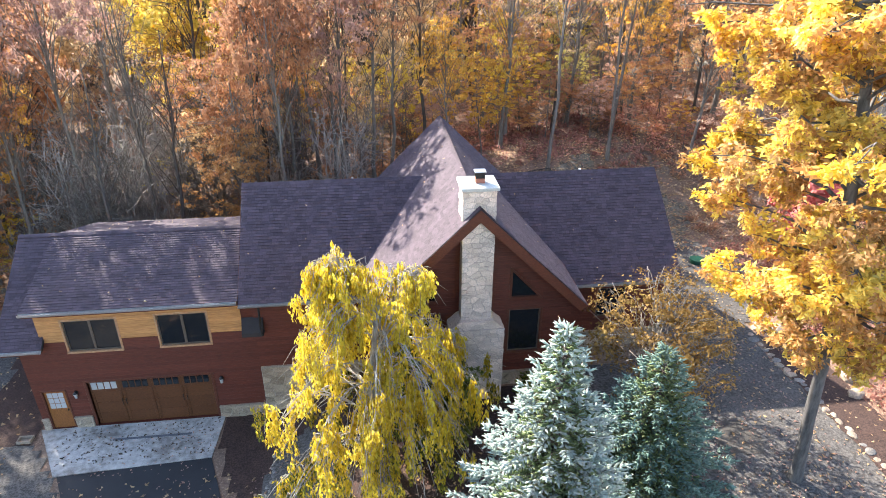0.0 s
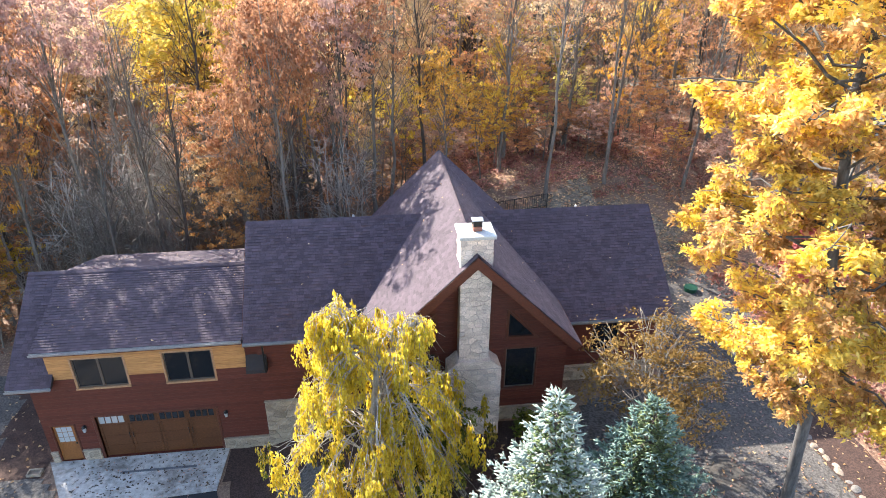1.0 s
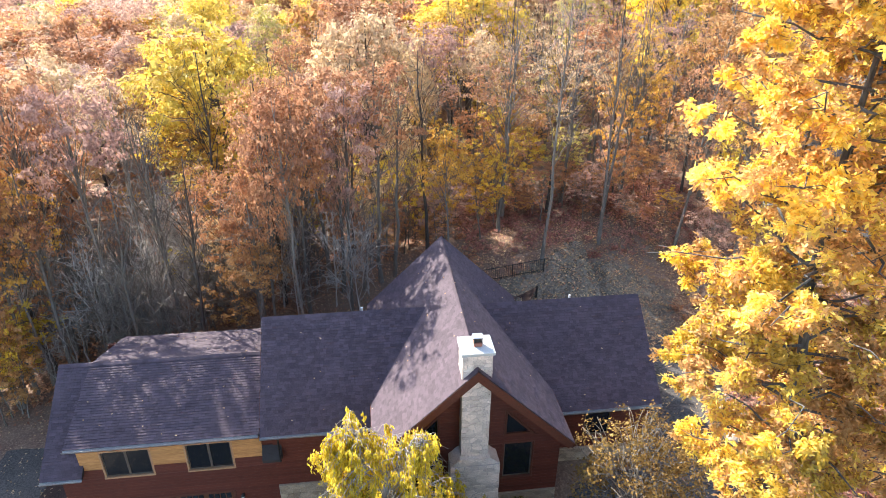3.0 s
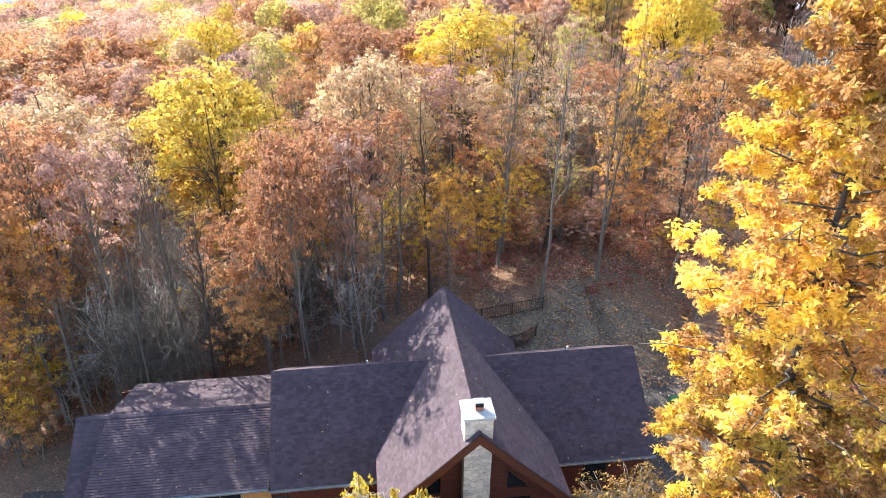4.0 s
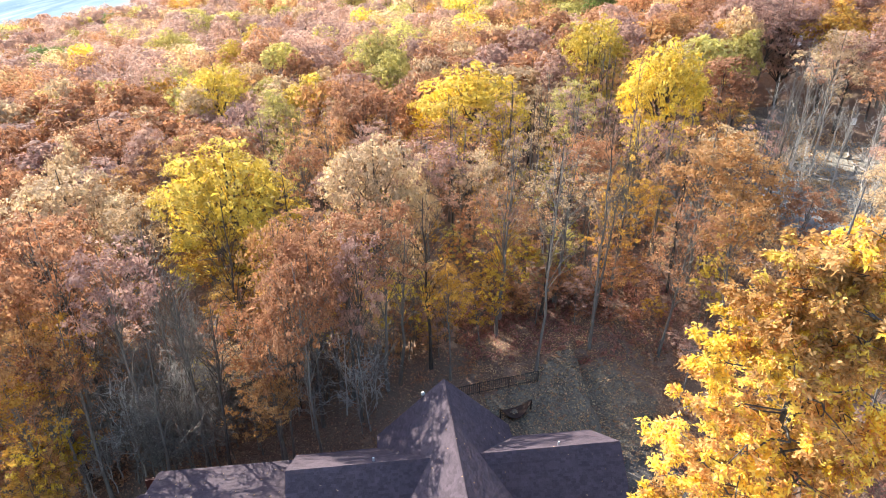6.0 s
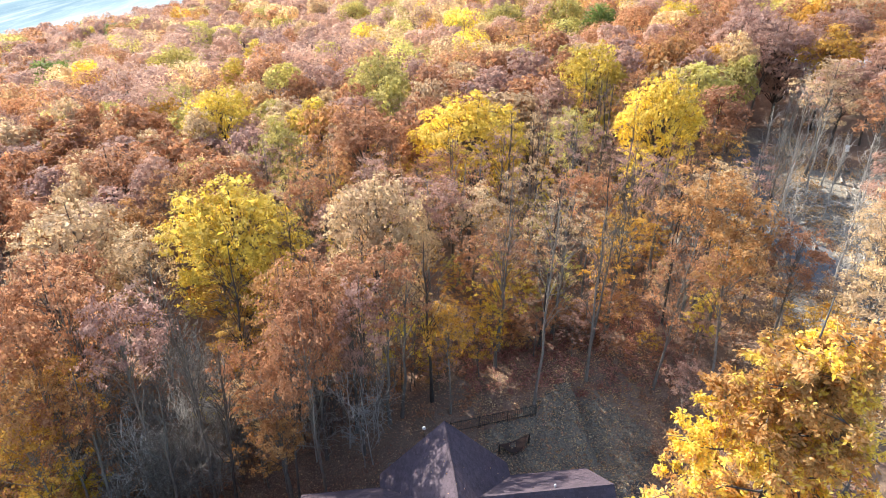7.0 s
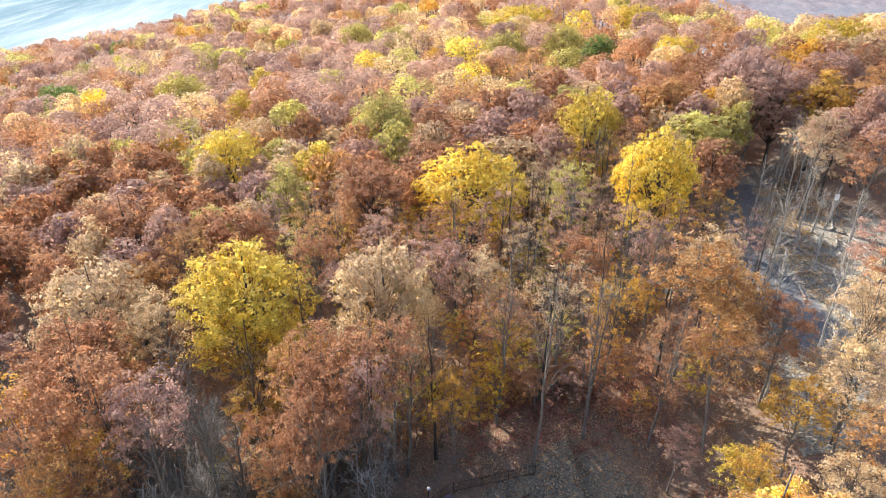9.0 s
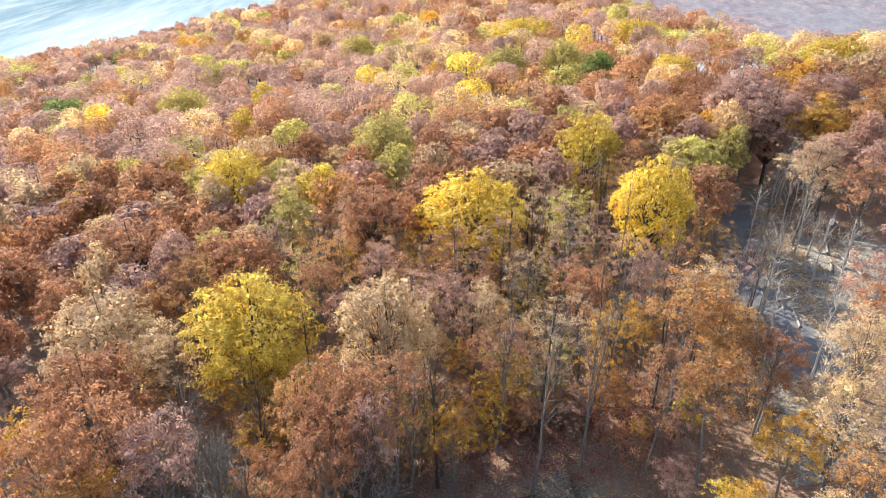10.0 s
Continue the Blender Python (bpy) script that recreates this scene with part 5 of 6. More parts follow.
# a thin-leaved ornamental tree and shrubs beside the wing
build_tree("ornamental_tree", "small ornamental tree with thin copper-gold leaves", 31, LEAF["copper"], M_BARK, (11.0, 19.2, ground_z(11.0, 19.2)), 6.3, 3.5, 6800, 0.12, low=0.0, lobes=46, trunk_r=0.07, twigs=4, lobe_r=0.24, airy=1.0)
build_tree("shrub", "tall leafy green shrub by the chimney base", 32, LEAF["olive"], M_BARK, (2.0, 18.0, ground_z(2.0, 18.0)), 4.2, 1.7, 6500, 0.14, "shrub", low=0.0, lobes=22, trunk_r=0.05, airy=0.3)
build_tree("shrub", "low dark shrub against the stone base", 33, LEAF["olive"], M_BARK, (6.6, 19.6, ground_z(6.6, 19.6)), 1.2, 1.0, 1800, 0.1, "shrub", low=0.05, lobes=9, trunk_r=0.03)
build_tree("red_maple", "young maple with crimson-pink leaves", 34, LEAF["red"], M_BARK, (21.0, 25.5, ground_z(21.0, 25.5)), 7.5, 1.7, 2600, 0.2, low=0.3, lobes=14, trunk_r=0.07)

# ---------------------------------------------------------------- the woods
SHAPES = []
for k in range(8):
    thin = k > 4
    SHAPES.append(build_tree("forest_tree", "autumn forest tree", 100 + k, WOODS["russet"], M_BARK if thin else M_BARK_DARK, (0, 0, 0), 16.0, 4.4, (4400, 4400, 4200, 4200, 4000, 3200, 2700, 3600)[k], 0.15 if thin else 0.29,
                             group="autumn forest trees", low=(0.36, 0.4, 0.32, 0.35, 0.38, 0.36, 0.45, 0.3)[k], lobes=(24, 26, 22, 26, 22, 30, 26, 30)[k], trunk_r=0.16 if thin else 0.2,
                             lobe_r=(0.31, 0.29, 0.33, 0.29, 0.32, 0.28, 0.28, 0.28)[k], airy=0.85 if thin else 0.25))
NEAR = []
for k in range(4):
    NEAR.append(build_tree("forest_tree", "autumn forest tree", 180 + k, WOODS["russet"], M_BARK, (0, 0, 0), 16.0, 4.4, 4300, 0.2,
                           group="autumn forest trees", low=(0.36, 0.44, 0.40, 0.48)[k], lobes=30, trunk_r=0.17, lobe_r=0.26, airy=0.7))
BROAD = []
for k in range(2):
    BROAD.append(build_tree("forest_tree", "broad autumn forest tree", 120 + k, WOODS["yellow"], M_BARK_DARK, (0, 0, 0), 16.0, 7.0, 15000, 0.215,
                            group="autumn forest trees", low=0.18, lobes=56, trunk_r=0.26, lobe_r=0.2, airy=0.39))
FARTHER = []
for k in range(4):
    FARTHER.append(build_tree("forest_tree", "autumn forest tree up the hill", 130 + k, WOODS["russet"], M_BARK_DARK, (0, 0, 0), 16.0, 4.4, 2900, 0.36,
                              group="autumn forest trees", low=0.42, lobes=14, trunk_r=0.2, lobe_r=0.38, airy=0.2))
BARE = []
for k in range(3):
    BARE.append(build_tree("bare_tree", "leafless grey forest tree", 140 + k, None, M_BARK_PALE, (0, 0, 0), 15.0, 3.0, 0, 0.3,
                           group="bare forest trees", low=0.35, lobes=18, trunk_r=0.17, twigs=3))
STEM = []
for k in range(2):
    STEM.append(build_tree("slender_tree", "slender straight forest tree", 145 + k, None, M_BARK_DARK, (0, 0, 0), 15.0, 2.0, 0, 0.3,
                           group="bare forest trees", low=0.5, lobes=9, trunk_r=0.15, twigs=1))
SAPLING = []
for k in range(3):
    SAPLING.append(build_tree("bare_sapling", "bare grey sapling with tangled twigs", 150 + k, None, M_BARK, (0, 0, 0), 7.0, 2.0, 0, 0.3,
                              category="sapling", group="bare saplings", low=0.1, lobes=16, trunk_r=0.05, twigs=4))
UNDER = []
for k in range(3):
    UNDER.append(build_tree("understory_tree", "small understory tree with autumn leaves", 160 + k, WOODS["russet"], M_BARK, (0, 0, 0), 7.0, 2.2, 1900, 0.13,
                            category="small tree", group="understory trees", low=0.2, lobes=20, trunk_r=0.05, lobe_r=0.3, airy=0.9))
LABELS = {"yellow": "forest tree in bright yellow leaf", "gold": "forest tree in golden-orange leaf", "orange": "forest tree in orange leaf", "russet": "forest tree in russet-brown leaf",
          "mauve": "forest tree in dull mauve-brown leaf", "tan": "forest tree in pale tan leaf", "lime": "forest tree in yellow-green leaf", "green": "forest tree still in green leaf"}
planted = []


def plant(proto, x, y, height, radius, colour, rng, base_h=16.0, base_r=4.4, bark=None, label=None):
    m = pose(x, y, ground_z(x, y), rng.uniform(-3, 3), rng.uniform(-3, 3), rng.uniform(0, 360)) @ Matrix.Diagonal((radius / base_r, radius / base_r, height / base_h, 1))
    t = copy_thing(proto, m)
    t.matrix_basis = m
    swap(t, WOODS[colour] if colour else None, bark)
    tagged(t, label or LABELS.get(colour, ""))
    planted.append((x, y, radius))
    return t


rng = np.random.default_rng(77)
# trees that stand out by their colour: x, y, crown radius
MARKED = {
    "yellow": [(-12.3, 54.9, 7.0), (12.2, 74.4, 7.6), (32.9, 68.1, 5.1), (31.0, 86.9, 5.8), (-22.0, 100.1, 5.9), (-44.1, 87.7, 2.2), (-7.6, 91.5, 3.4), (46.7, 188.7, 10.6), (60.8, 123.5, 5.1), (89.7, 116.0, 6.5), (-24.5, 155.3, 3.4), (-24.8, 130.6, 3.4), (71.0, 166.0, 7.3)],
    "gold": [(-29.0, 42.4, 3.8), (67.2, 87.6, 4.1), (5.6, 41.0, 1.9), (25.6, 31.0, 1.9), (15.8, 151.8, 2.7)],
    "tan": [(-28.0, 58.6, 6.4), (0.1, 51.6, 5.4), (36.7, 36.7, 3.3), (-12.7, 223.0, 5.6), (-20.4, 53.6, 3.3), (56.1, 72.1, 4.3)],
    "russet": [(-25.6, 47.9, 5.7), (-0.3, 76.5, 6.2), (-31.2, 79.8, 7.4), (-6.4, 45.0, 2.9), (-3.1, 42.2, 3.7), (0.6, 41.0, 3.6), (58.5, 65.2, 4.0)],
    "lime": [(-11.1, 83.4, 3.3), (23.0, 70.0, 3.6), (3.3, 106.1, 6.0), (-43.2, 158.6, 7.1), (32.6, 152.6, 6.5), (46.6, 149.2, 5.6), (9.3, 181.4, 5.9), (-1.5, 201.2, 6.2), (-31.6, 233.5, 7.0), (-120.9, 246.1, 9.0), (-82.7, 207.9, 6.0), (-42.0, 191.7, 5.2)],
    "green": [(-78.3, 173.7, 7.6), (51.6, 140.1, 4.4), (-85.5, 249.7, 5.8)],
    "orange": [(27.5, 46.6, 4.3), (27.6, 40.0, 3.4), (-21.8, 67.8, 3.9)],
    "mauve": [(58.6, 95.9, 6.4), (5.2, 53.6, 3.9)],
}
for colour, spots in MARKED.items():
    for x, y, r in spots:
        h = 16.2 * rng.uniform(0.96, 1.06)
        if r > 4.6:
            plant(BROAD[int(rng.integers(2))], x, y, h * (1.14 if y < 120 else 1.06), r * 1.14, colour, rng, 16.0, 7.0)
        else:
            plant(NEAR[int(rng.integers(4))] if y < 75 else SHAPES[int(rng.integers(3))], x, y, h if r > 2.4 else 12.0, max(2.2, r * 1.1), colour, rng)

# the edge of the woods behind the garage, whose shade falls across the roofs
for x, y, h, r, c in ((-21.8, 33.6, 13, 3.4, "gold"), (-27.5, 38.5, 9.5, 4.0, "orange"), (-9.4, 39.4, 13, 3.2, "russet"), (-4.6, 39.4, 18.5, 3.4, "russet"), (-30, 32.5, 16, 4.0, "gold"), (-22.4, 38.6, 15, 3.4, "gold"),
                      (-20.9, 35.6, 14, 3.0, "russet"), (-10.4, 44.6, 10.5, 3.2, "gold"), (-6.4, 42.2, 17, 3.2, "orange"), (-25.0, 41.0, 17, 3.8, "russet"), (-7.6, 37.4, 13.5, 2.8, "russet"), (-4.6, 36.2, 19.5, 3.0, "russet"), (-1.6, 38.8, 17.5, 2.8, "mauve"), (-7.2, 35.6, 10, 2.2, "orange"), (-6.6, 36.0, 18.5, 2.8, "russet"),
                      (-13.6, 51.2, 13, 4.6, "gold"), (-9.4, 51.6, 12.5, 3.6, "yellow")):
    plant(NEAR[int(rng.integers(4))], x, y, h, r, c, rng)
# tall trees with high crowns over the grey corner
for x, y, h, r, c in ((-17.0, 38.0, 20.0, 3.6, "mauve"), (-20.6, 38.8, 21.0, 4.2, "russet"), (-23.8, 37.0, 20.0, 4.2, "russet"), (-21.6, 35.0, 17.0, 3.4, "orange")):
    plant(NEAR[3], x, y, h, r, c, rng)
# dense dark trees at the upper end of the lane
for x, y, h, r, c in ((63.8, 92.5, 17.5, 7.6, "mauve"), (56, 101, 17, 7.0, "russet"), (66.5, 105, 17.5, 7.2, "mauve"), (75, 98, 17, 7.0, "mauve"), (49, 100, 17, 6.6, "russet"), (81, 89, 16, 6.4, "russet"), (60, 112, 17, 7, "russet")):
    plant(BROAD[int(rng.integers(2))], x, y, h, r, c, rng, 16.0, 7.0)
# the thin-leaved trees along the near end of the lane
for x, y, h, r, c in ((29.5, 45.6, 15, 4.2, "orange"), (31.6, 50.5, 15, 3.8, "tan"), (26.2, 33.5, 9, 2.4, "yellow"), (31.0, 34.5, 11, 3.4, "gold"), (35.0, 34.6, 12, 3.6, "tan"), (33.2, 29.6, 11, 3.4, "orange"),
                      (41.8, 41.0, 13, 4.0, "tan"), (45.5, 44.6, 13, 4.0, "russet"), (30.6, 28.0, 10, 3.0, "tan"), (23.6, 37.6, 8, 2.2, "mauve"), (36.2, 39.2, 9, 2.6, "tan"), (48.5, 49.0, 14, 4.2, "mauve"), (33.8, 42.4, 13, 3.4, "russet"),
                      (69.4, 92.0, 17, 5.2, "russet"), (58.3, 90.5, 17, 5.0, "mauve"), (74.0, 84.0, 17, 5.0, "orange"), (80.0, 98.0, 17, 5.4, "russet"), (57.0, 54.0, 14, 4.4, "mauve"), (63.0, 58.5, 14, 4.4, "orange"), (70.0, 72.0, 15, 4.8, "tan")):
    plant(NEAR[int(rng.integers(4))], x, y, h, r, c, rng)
for i, (x, y, h) in enumerate(((-13, 37.2, 18), (-20.5, 41, 18), (-2.2, 41, 16), (-24.5, 44, 19), (-16.5, 43.5, 18), (-10.5, 43, 19), (-15.3, 35.6, 15), (-11.2, 35.8, 16), (-19.3, 35.4, 16),
                               (-6.5, 41, 18), (-13.5, 40, 17), (-21.4, 37.4, 16), (1.6, 41.5, 16), (4.2, 42.6, 17), (-7.2, 36.2, 14))):
    plant(BARE[i % 3], x, y, h, 2.6, None, rng, 15.0, 3.0, M_BARK_DARK if i % 2 else M_BARK, label="slender leafless tree at the edge of the woods")

# two tall thin trees at the edge of the yard, bare below and above
for x, y, h, k in ((12.5, 40.6, 20.5, 0), (17.8, 43.2, 18.5, 1), (13.2, 55, 17, 2), (24, 52, 16, 0), (45, 60, 13, 1), (52, 66, 14, 2), (48, 70, 12, 0), (41, 55, 12, 1), (57, 76, 13, 2), (39, 42, 12, 0), (43, 48, 13, 2), (54, 60, 11, 1), (60, 82, 13, 0), (37, 47, 14, 2)):
    plant(BARE[k], x, y, h, 2.4, None, rng, 15.0, 3.0, M_BARK if y < 58 and x < 30 else None, label="tall bare tree with grey bark")


def clear_of_yard(x, y):
    if -9 < x < 23.5 and y < 40.5 or -19 < x <= -9 and y < 35 or x <= -19 and y < 30 or x >= 23.5 and y < 27:
        return False
    if 9 < x < 23 and y < 45:
        return False
    for (ax, ay), (bx, by) in (((36, 38), (47, 56)), ((47, 56), (51, 73)), ((51, 73), (62, 88)), ((46, 50), (62, 64))):
        dx, dy = bx - ax, by - ay
        t = max(0, min(1, ((x - ax) * dx + (y - ay) * dy) / (dx * dx + dy * dy)))
        if math.hypot(x - ax - t * dx, y - ay - t * dy) < 5.5:
            return False
    return True


def bare_corner(x, y):
    """Where the edge of the woods is a grey tangle without leaves."""
    return -19.5 < x < -10.4 and 34 < y < 44


def on_road(x, y):
    return any(math.hypot(x - a, y - b) < 3.0 for a, b in ((41.5, 43), (44.5, 50), (45.6, 55), (46, 61), (46.2, 67), (50, 75), (53, 80), (56, 86))) or 27 < x < 45 and 61.5 < y < 68


def in_sight(x, y, slack=8):
    return -0.60 * y - slack - 4 < x < 0.93 * y + slack


COLOURS = ["russet", "mauve", "tan", "orange", "gold", "yellow", "lime"]
SHARE = [0.37, 0.26, 0.19, 0.07, 0.05, 0.03, 0.03]
count = 0
for _ in range(9000):
    x, y = rng.uniform(-85, 112), rng.uniform(29, 112)
    r = rng.uniform(2.9, 4.7)
    if not in_sight(x, y) or not clear_of_yard(x, y) or bare_corner(x, y) or on_road(x, y):
        continue
    if any((x - a) ** 2 + (y - b) ** 2 < ((0.86 if x < 6 and y < 62 else 0.62) * (r + q)) ** 2 for a, b, q in planted):
        continue
    airy = -14 < x < 42 and y < 82
    if airy and x > 3 and rng.random() < 0.7:
        continue
    if count < 235:
        colour = COLOURS[int(rng.choice(7, p=SHARE if y < 75 else [0.34, 0.38, 0.12, 0.03, 0.02, 0.03, 0.08]))]
        if x < 5 and y < 50 and rng.random() < 0.45:
            plant(BARE[int(rng.integers(3))], x, y, rng.uniform(13, 18), 2.6, None, rng, 15.0, 3.0, M_BARK, label="slender leafless tree at the edge of the woods")
            continue
        kind = FARTHER[int(rng.integers(4))] if y > 80 else NEAR[int(rng.integers(4))] if y < 64 and x < 3 and rng.random() < 0.6 else SHAPES[int(rng.integers(5, 8) if airy or y < 56 else rng.integers(0, 5))]
        plant(kind, x, y, rng.uniform(13.5, 17.0), r, colour, rng, bark=M_BARK if rng.random() < 0.3 else None)
        count += 1
# thinner growth along the edge of the woods
n_under = 0
for _ in range(4000):
    x, y = (rng.uniform(-34, 4), rng.uniform(34, 50)) if rng.random() < 0.6 else (rng.uniform(-40, 36), rng.uniform(33, 66))
    if not in_sight(x, y) or not clear_of_yard(x, y) or n_under >= 190:
        continue
    near = any((x - a) ** 2 + (y - b) ** 2 < 1.2 for a, b, q in planted)
    if near:
        continue
    grey = 0.6 * smooth(-4, -9, x) * smooth(50, 44, y) + 0.25
    if rng.random() < grey or bare_corner(x, y):
        plant(SAPLING[int(rng.integers(3))], x, y, rng.uniform(5, 9), rng.uniform(1.6, 2.6), None, rng, 7.0, 2.0, label="bare grey sapling with tangled twigs")
    else:
        c = COLOURS[int(rng.choice(7, p=[0.4, 0.15, 0.12, 0.15, 0.08, 0.06, 0.04]))]
        if y < 39 and rng.random() < 0.7:
            c = "russet"
        plant(UNDER[int(rng.integers(3))], x, y, rng.uniform(4, 9), rng.uniform(1.4, 2.6), c, rng, 7.0, 2.2, label="small understory tree in %s leaf" % c)
    planted.pop()
    n_under += 1
# low russet growth that closes the edge of the woods
for _ in range(22):
    x, y = (rng.uniform(-12, 7), rng.uniform(36.5, 44)) if rng.random() < 0.65 else (rng.uniform(-34, -20), rng.uniform(34, 44))
    c = ["russet", "orange", "mauve", "gold", "tan"][int(rng.choice(5, p=[0.5, 0.2, 0.12, 0.1, 0.08]))]
    if clear_of_yard(x, y - 3.5):
        plant(UNDER[int(rng.integers(3))], x, y, rng.uniform(5, 9.5), rng.uniform(1.7, 2.8), c, rng, 7.0, 2.2, label="small understory tree in %s leaf" % c)
        planted.pop()
# a grey tangle of bare saplings before them
for _ in range(86):
    x, y = (rng.uniform(-23, -10), rng.uniform(35.2, 47)) if rng.random() < 0.75 else (rng.uniform(-9, 0), rng.uniform(37.5, 43))
    # Half get pale bark, its lighter colour standing in for sunlit twigs.
    plant(SAPLING[int(rng.integers(3))], x, y, rng.uniform(5, 10), rng.uniform(1.6, 2.8), None, rng, 7.0, 2.0, M_BARK_PALE if rng.random() < 0.5 else None, label="bare grey sapling with tangled twigs")
    planted.pop()
# bright small trees under the open part of the woods
for _ in range(130):
    x, y = rng.uniform(-6, 38), rng.uniform(43, 84)
    if not clear_of_yard(x, y) or on_road(x, y):
        continue
    c = ["yellow", "gold", "orange", "tan", "lime", "russet", "mauve"][int(rng.choice(7, p=[0.24, 0.2, 0.14, 0.16, 0.1, 0.1, 0.06]))]
    plant(UNDER[int(rng.integers(3))], x, y, rng.uniform(5, 11), rng.uniform(1.5, 2.8), c, rng, 7.0, 2.2, label="small understory tree in %s leaf" % c)

# low leafy growth at the foot of the woods: by the garage end, and on the slope above the back yard
for _ in range(34):
    x, y = rng.uniform(-36, -20.5), rng.uniform(32.0, 39)
    c = ["gold", "orange", "russet", "yellow"][int(rng.choice(4, p=[0.36, 0.28, 0.28, 0.08]))]
    plant(UNDER[int(rng.integers(3))], x, y, rng.uniform(4.5, 9), rng.uniform(1.8, 2.9), c, rng, 7.0, 2.2, label="small understory tree in %s leaf" % c)
    planted.pop()
for _ in range(38):
    x, y = rng.uniform(1, 27), rng.uniform(41.5, 53)
    if 9.5 < x < 22 and y < 43.6:
        continue
    c = ["russet", "mauve", "orange", "tan", "gold"][int(rng.choice(5, p=[0.46, 0.24, 0.14, 0.1, 0.06]))]
    plant(UNDER[int(rng.integers(3))], x, y, rng.uniform(1.8, 4.6), rng.uniform(1.2, 2.2), c, rng, 7.0, 2.2, label="low shrubby tree in %s leaf" % c)
    planted.pop()
# half-bare trees with high crowns that shade that slope
for x, y, h, r, c in ((10.2, 53.0, 15, 3.2, "tan"), (20.6, 53.5, 15, 3.2, "russet")):
    plant(NEAR[3] if x < 18 else NEAR[1], x, y, h, r, c, rng)

# bare trees and fallen logs in the cleared lane
for _ in range(34):
    q = rng.random()
    x, y = 36 + 24 * q + rng.normal(0, 3.0), 38 + 46 * q + rng.normal(0, 3.5)
    if on_road(x, y):
        continue
    plant(BARE[int(rng.integers(3))] if rng.random() < 0.6 else SAPLING[int(rng.integers(3))], x, y, rng.uniform(7, 13), rng.uniform(1.5, 2.6), None, rng, 15.0, 3.0, label="thin bare grey tree in the cleared lane")

# slender straight stems through the open woods behind the yard
for _ in range(64):
    x, y = rng.uniform(-8, 40), rng.uniform(45, 88)
    if clear_of_yard(x, y):
        plant(STEM[int(rng.integers(2))], x, y, rng.uniform(13, 18), rng.uniform(1.3, 2.0), None, rng, 15.0, 2.0, M_BARK_DARK if rng.random() < 0.6 else M_BARK, label="slender dark-stemmed tree in the open woods")
        planted.pop()
for proto in STEM + NEAR + FARTHER + BROAD + SHAPES + BARE + SAPLING + UNDER:
    for c in list(proto.children):
        bpy.data.objects.remove(c)
    bpy.data.objects.remove(proto)

# the woods farther up the hill, as one mass of crowns for each colour
mass = {c: [] for c in COLOURS}
stems = []
cells = {}
DOMES = []
for k in range(7):
    lob = 11
    a, up = rng.uniform(0, 2 * math.pi, lob), rng.uniform(-0.25, 0.8, lob)
    cen = np.stack([np.cos(a) * 0.62 * np.sqrt(1 - up * up) * rng.uniform(0.6, 1.1, lob), np.sin(a) * 0.62 * np.sqrt(1 - up * up) * rng.uniform(0.6, 1.1, lob), up * 0.75], 1)
    rad_ = rng.uniform(0.34, 0.5, lob)
    pick = rng.integers(0, lob, 9000)
    d = unit(rng, 9000)
    p = cen[pick] + d * rad_[pick][:, None]
    gap = np.linalg.norm(p[:, None] - cen[None], axis=2) / rad_[None]
    gap[np.arange(9000), pick] = 9
    ok = (gap.min(axis=1) > 0.93) & (d[:, 2] > -0.5)
    DOMES.append((p[ok], d[ok]))
for _ in range(60000):
    rad, az = math.sqrt(rng.uniform(95 ** 2, 470 ** 2)), rng.uniform(-36, 50)
    x, y = rad * math.sin(radians(az)), rad * math.cos(radians(az))
    limit = float(np.interp(az, CREST_AZ, CREST_R)) + 55
    if rad > limit or (y < 112 and in_sight(x, y, 0) and x < 108):
        continue
    r = rng.uniform(3.4, 6.6)
    key = (int(x // 12), int(y // 12))
    near = [q for i in (-1, 0, 1) for j in (-1, 0, 1) for q in cells.get((key[0] + i, key[1] + j), ())]
    if any((x - a) ** 2 + (y - b) ** 2 < (0.68 * (r + q)) ** 2 for a, b, q in near) or any((x - a) ** 2 + (y - b) ** 2 < (0.7 * q + 2) ** 2 for a, b, q in planted):
        continue
    cells.setdefault(key, []).append((x, y, r))
    colour = COLOURS[int(rng.choice(7, p=[0.18, 0.57, 0.10, 0.04, 0.01, 0.01, 0.09] if x < 0.06 * y else [0.30, 0.35, 0.14, 0.04, 0.03, 0.02, 0.12]))]
    h = rng.uniform(12.5, 17.5)
    z = ground_z(x, y)
    n = int(np.interp(rad, (95, 200, 400), (1700, 1150, 580)))
    size = float(np.interp(rad, (95, 200, 400), (0.37, 0.45, 0.66)))
    p, d = DOMES[int(rng.integers(7))]
    pick = rng.integers(0, len(p), n)
    a = rng.uniform(0, 2 * math.pi)
    turn = np.array([[math.cos(a), -math.sin(a), 0], [math.sin(a), math.cos(a), 0], [0, 0, 1.0]])
    q = (p[pick] @ turn) * np.array([r * 0.98, r * 0.98, r * rng.uniform(0.75, 1.1)]) + np.array([x, y, z + h - r * 0.9]) + rng.normal(0, 0.05 * r, (n, 3))
    mass[colour].append(leaf_chips(q, d[pick] @ turn + np.array([0, 0, 0.15]), size, size * 0.85, rng, 0.3))
    stems.append([((x, y, z - 0.3), 0.2), ((x, y, z + h * 0.8), 0.08)])
for c, blocks in mass.items():
    if not blocks:
        continue
    ob = leaves("far_woods", np.concatenate(blocks), WOODS[c])
    tagged(ob, "distant hillside trees, " + LABELS[c].split("tree ")[1], "woods", kind="stuff")
tagged(tube("far_trunks", stems, M_BARK_DARK, None, "", 4), "trunks of the distant hillside woods", "woods", kind="stuff")

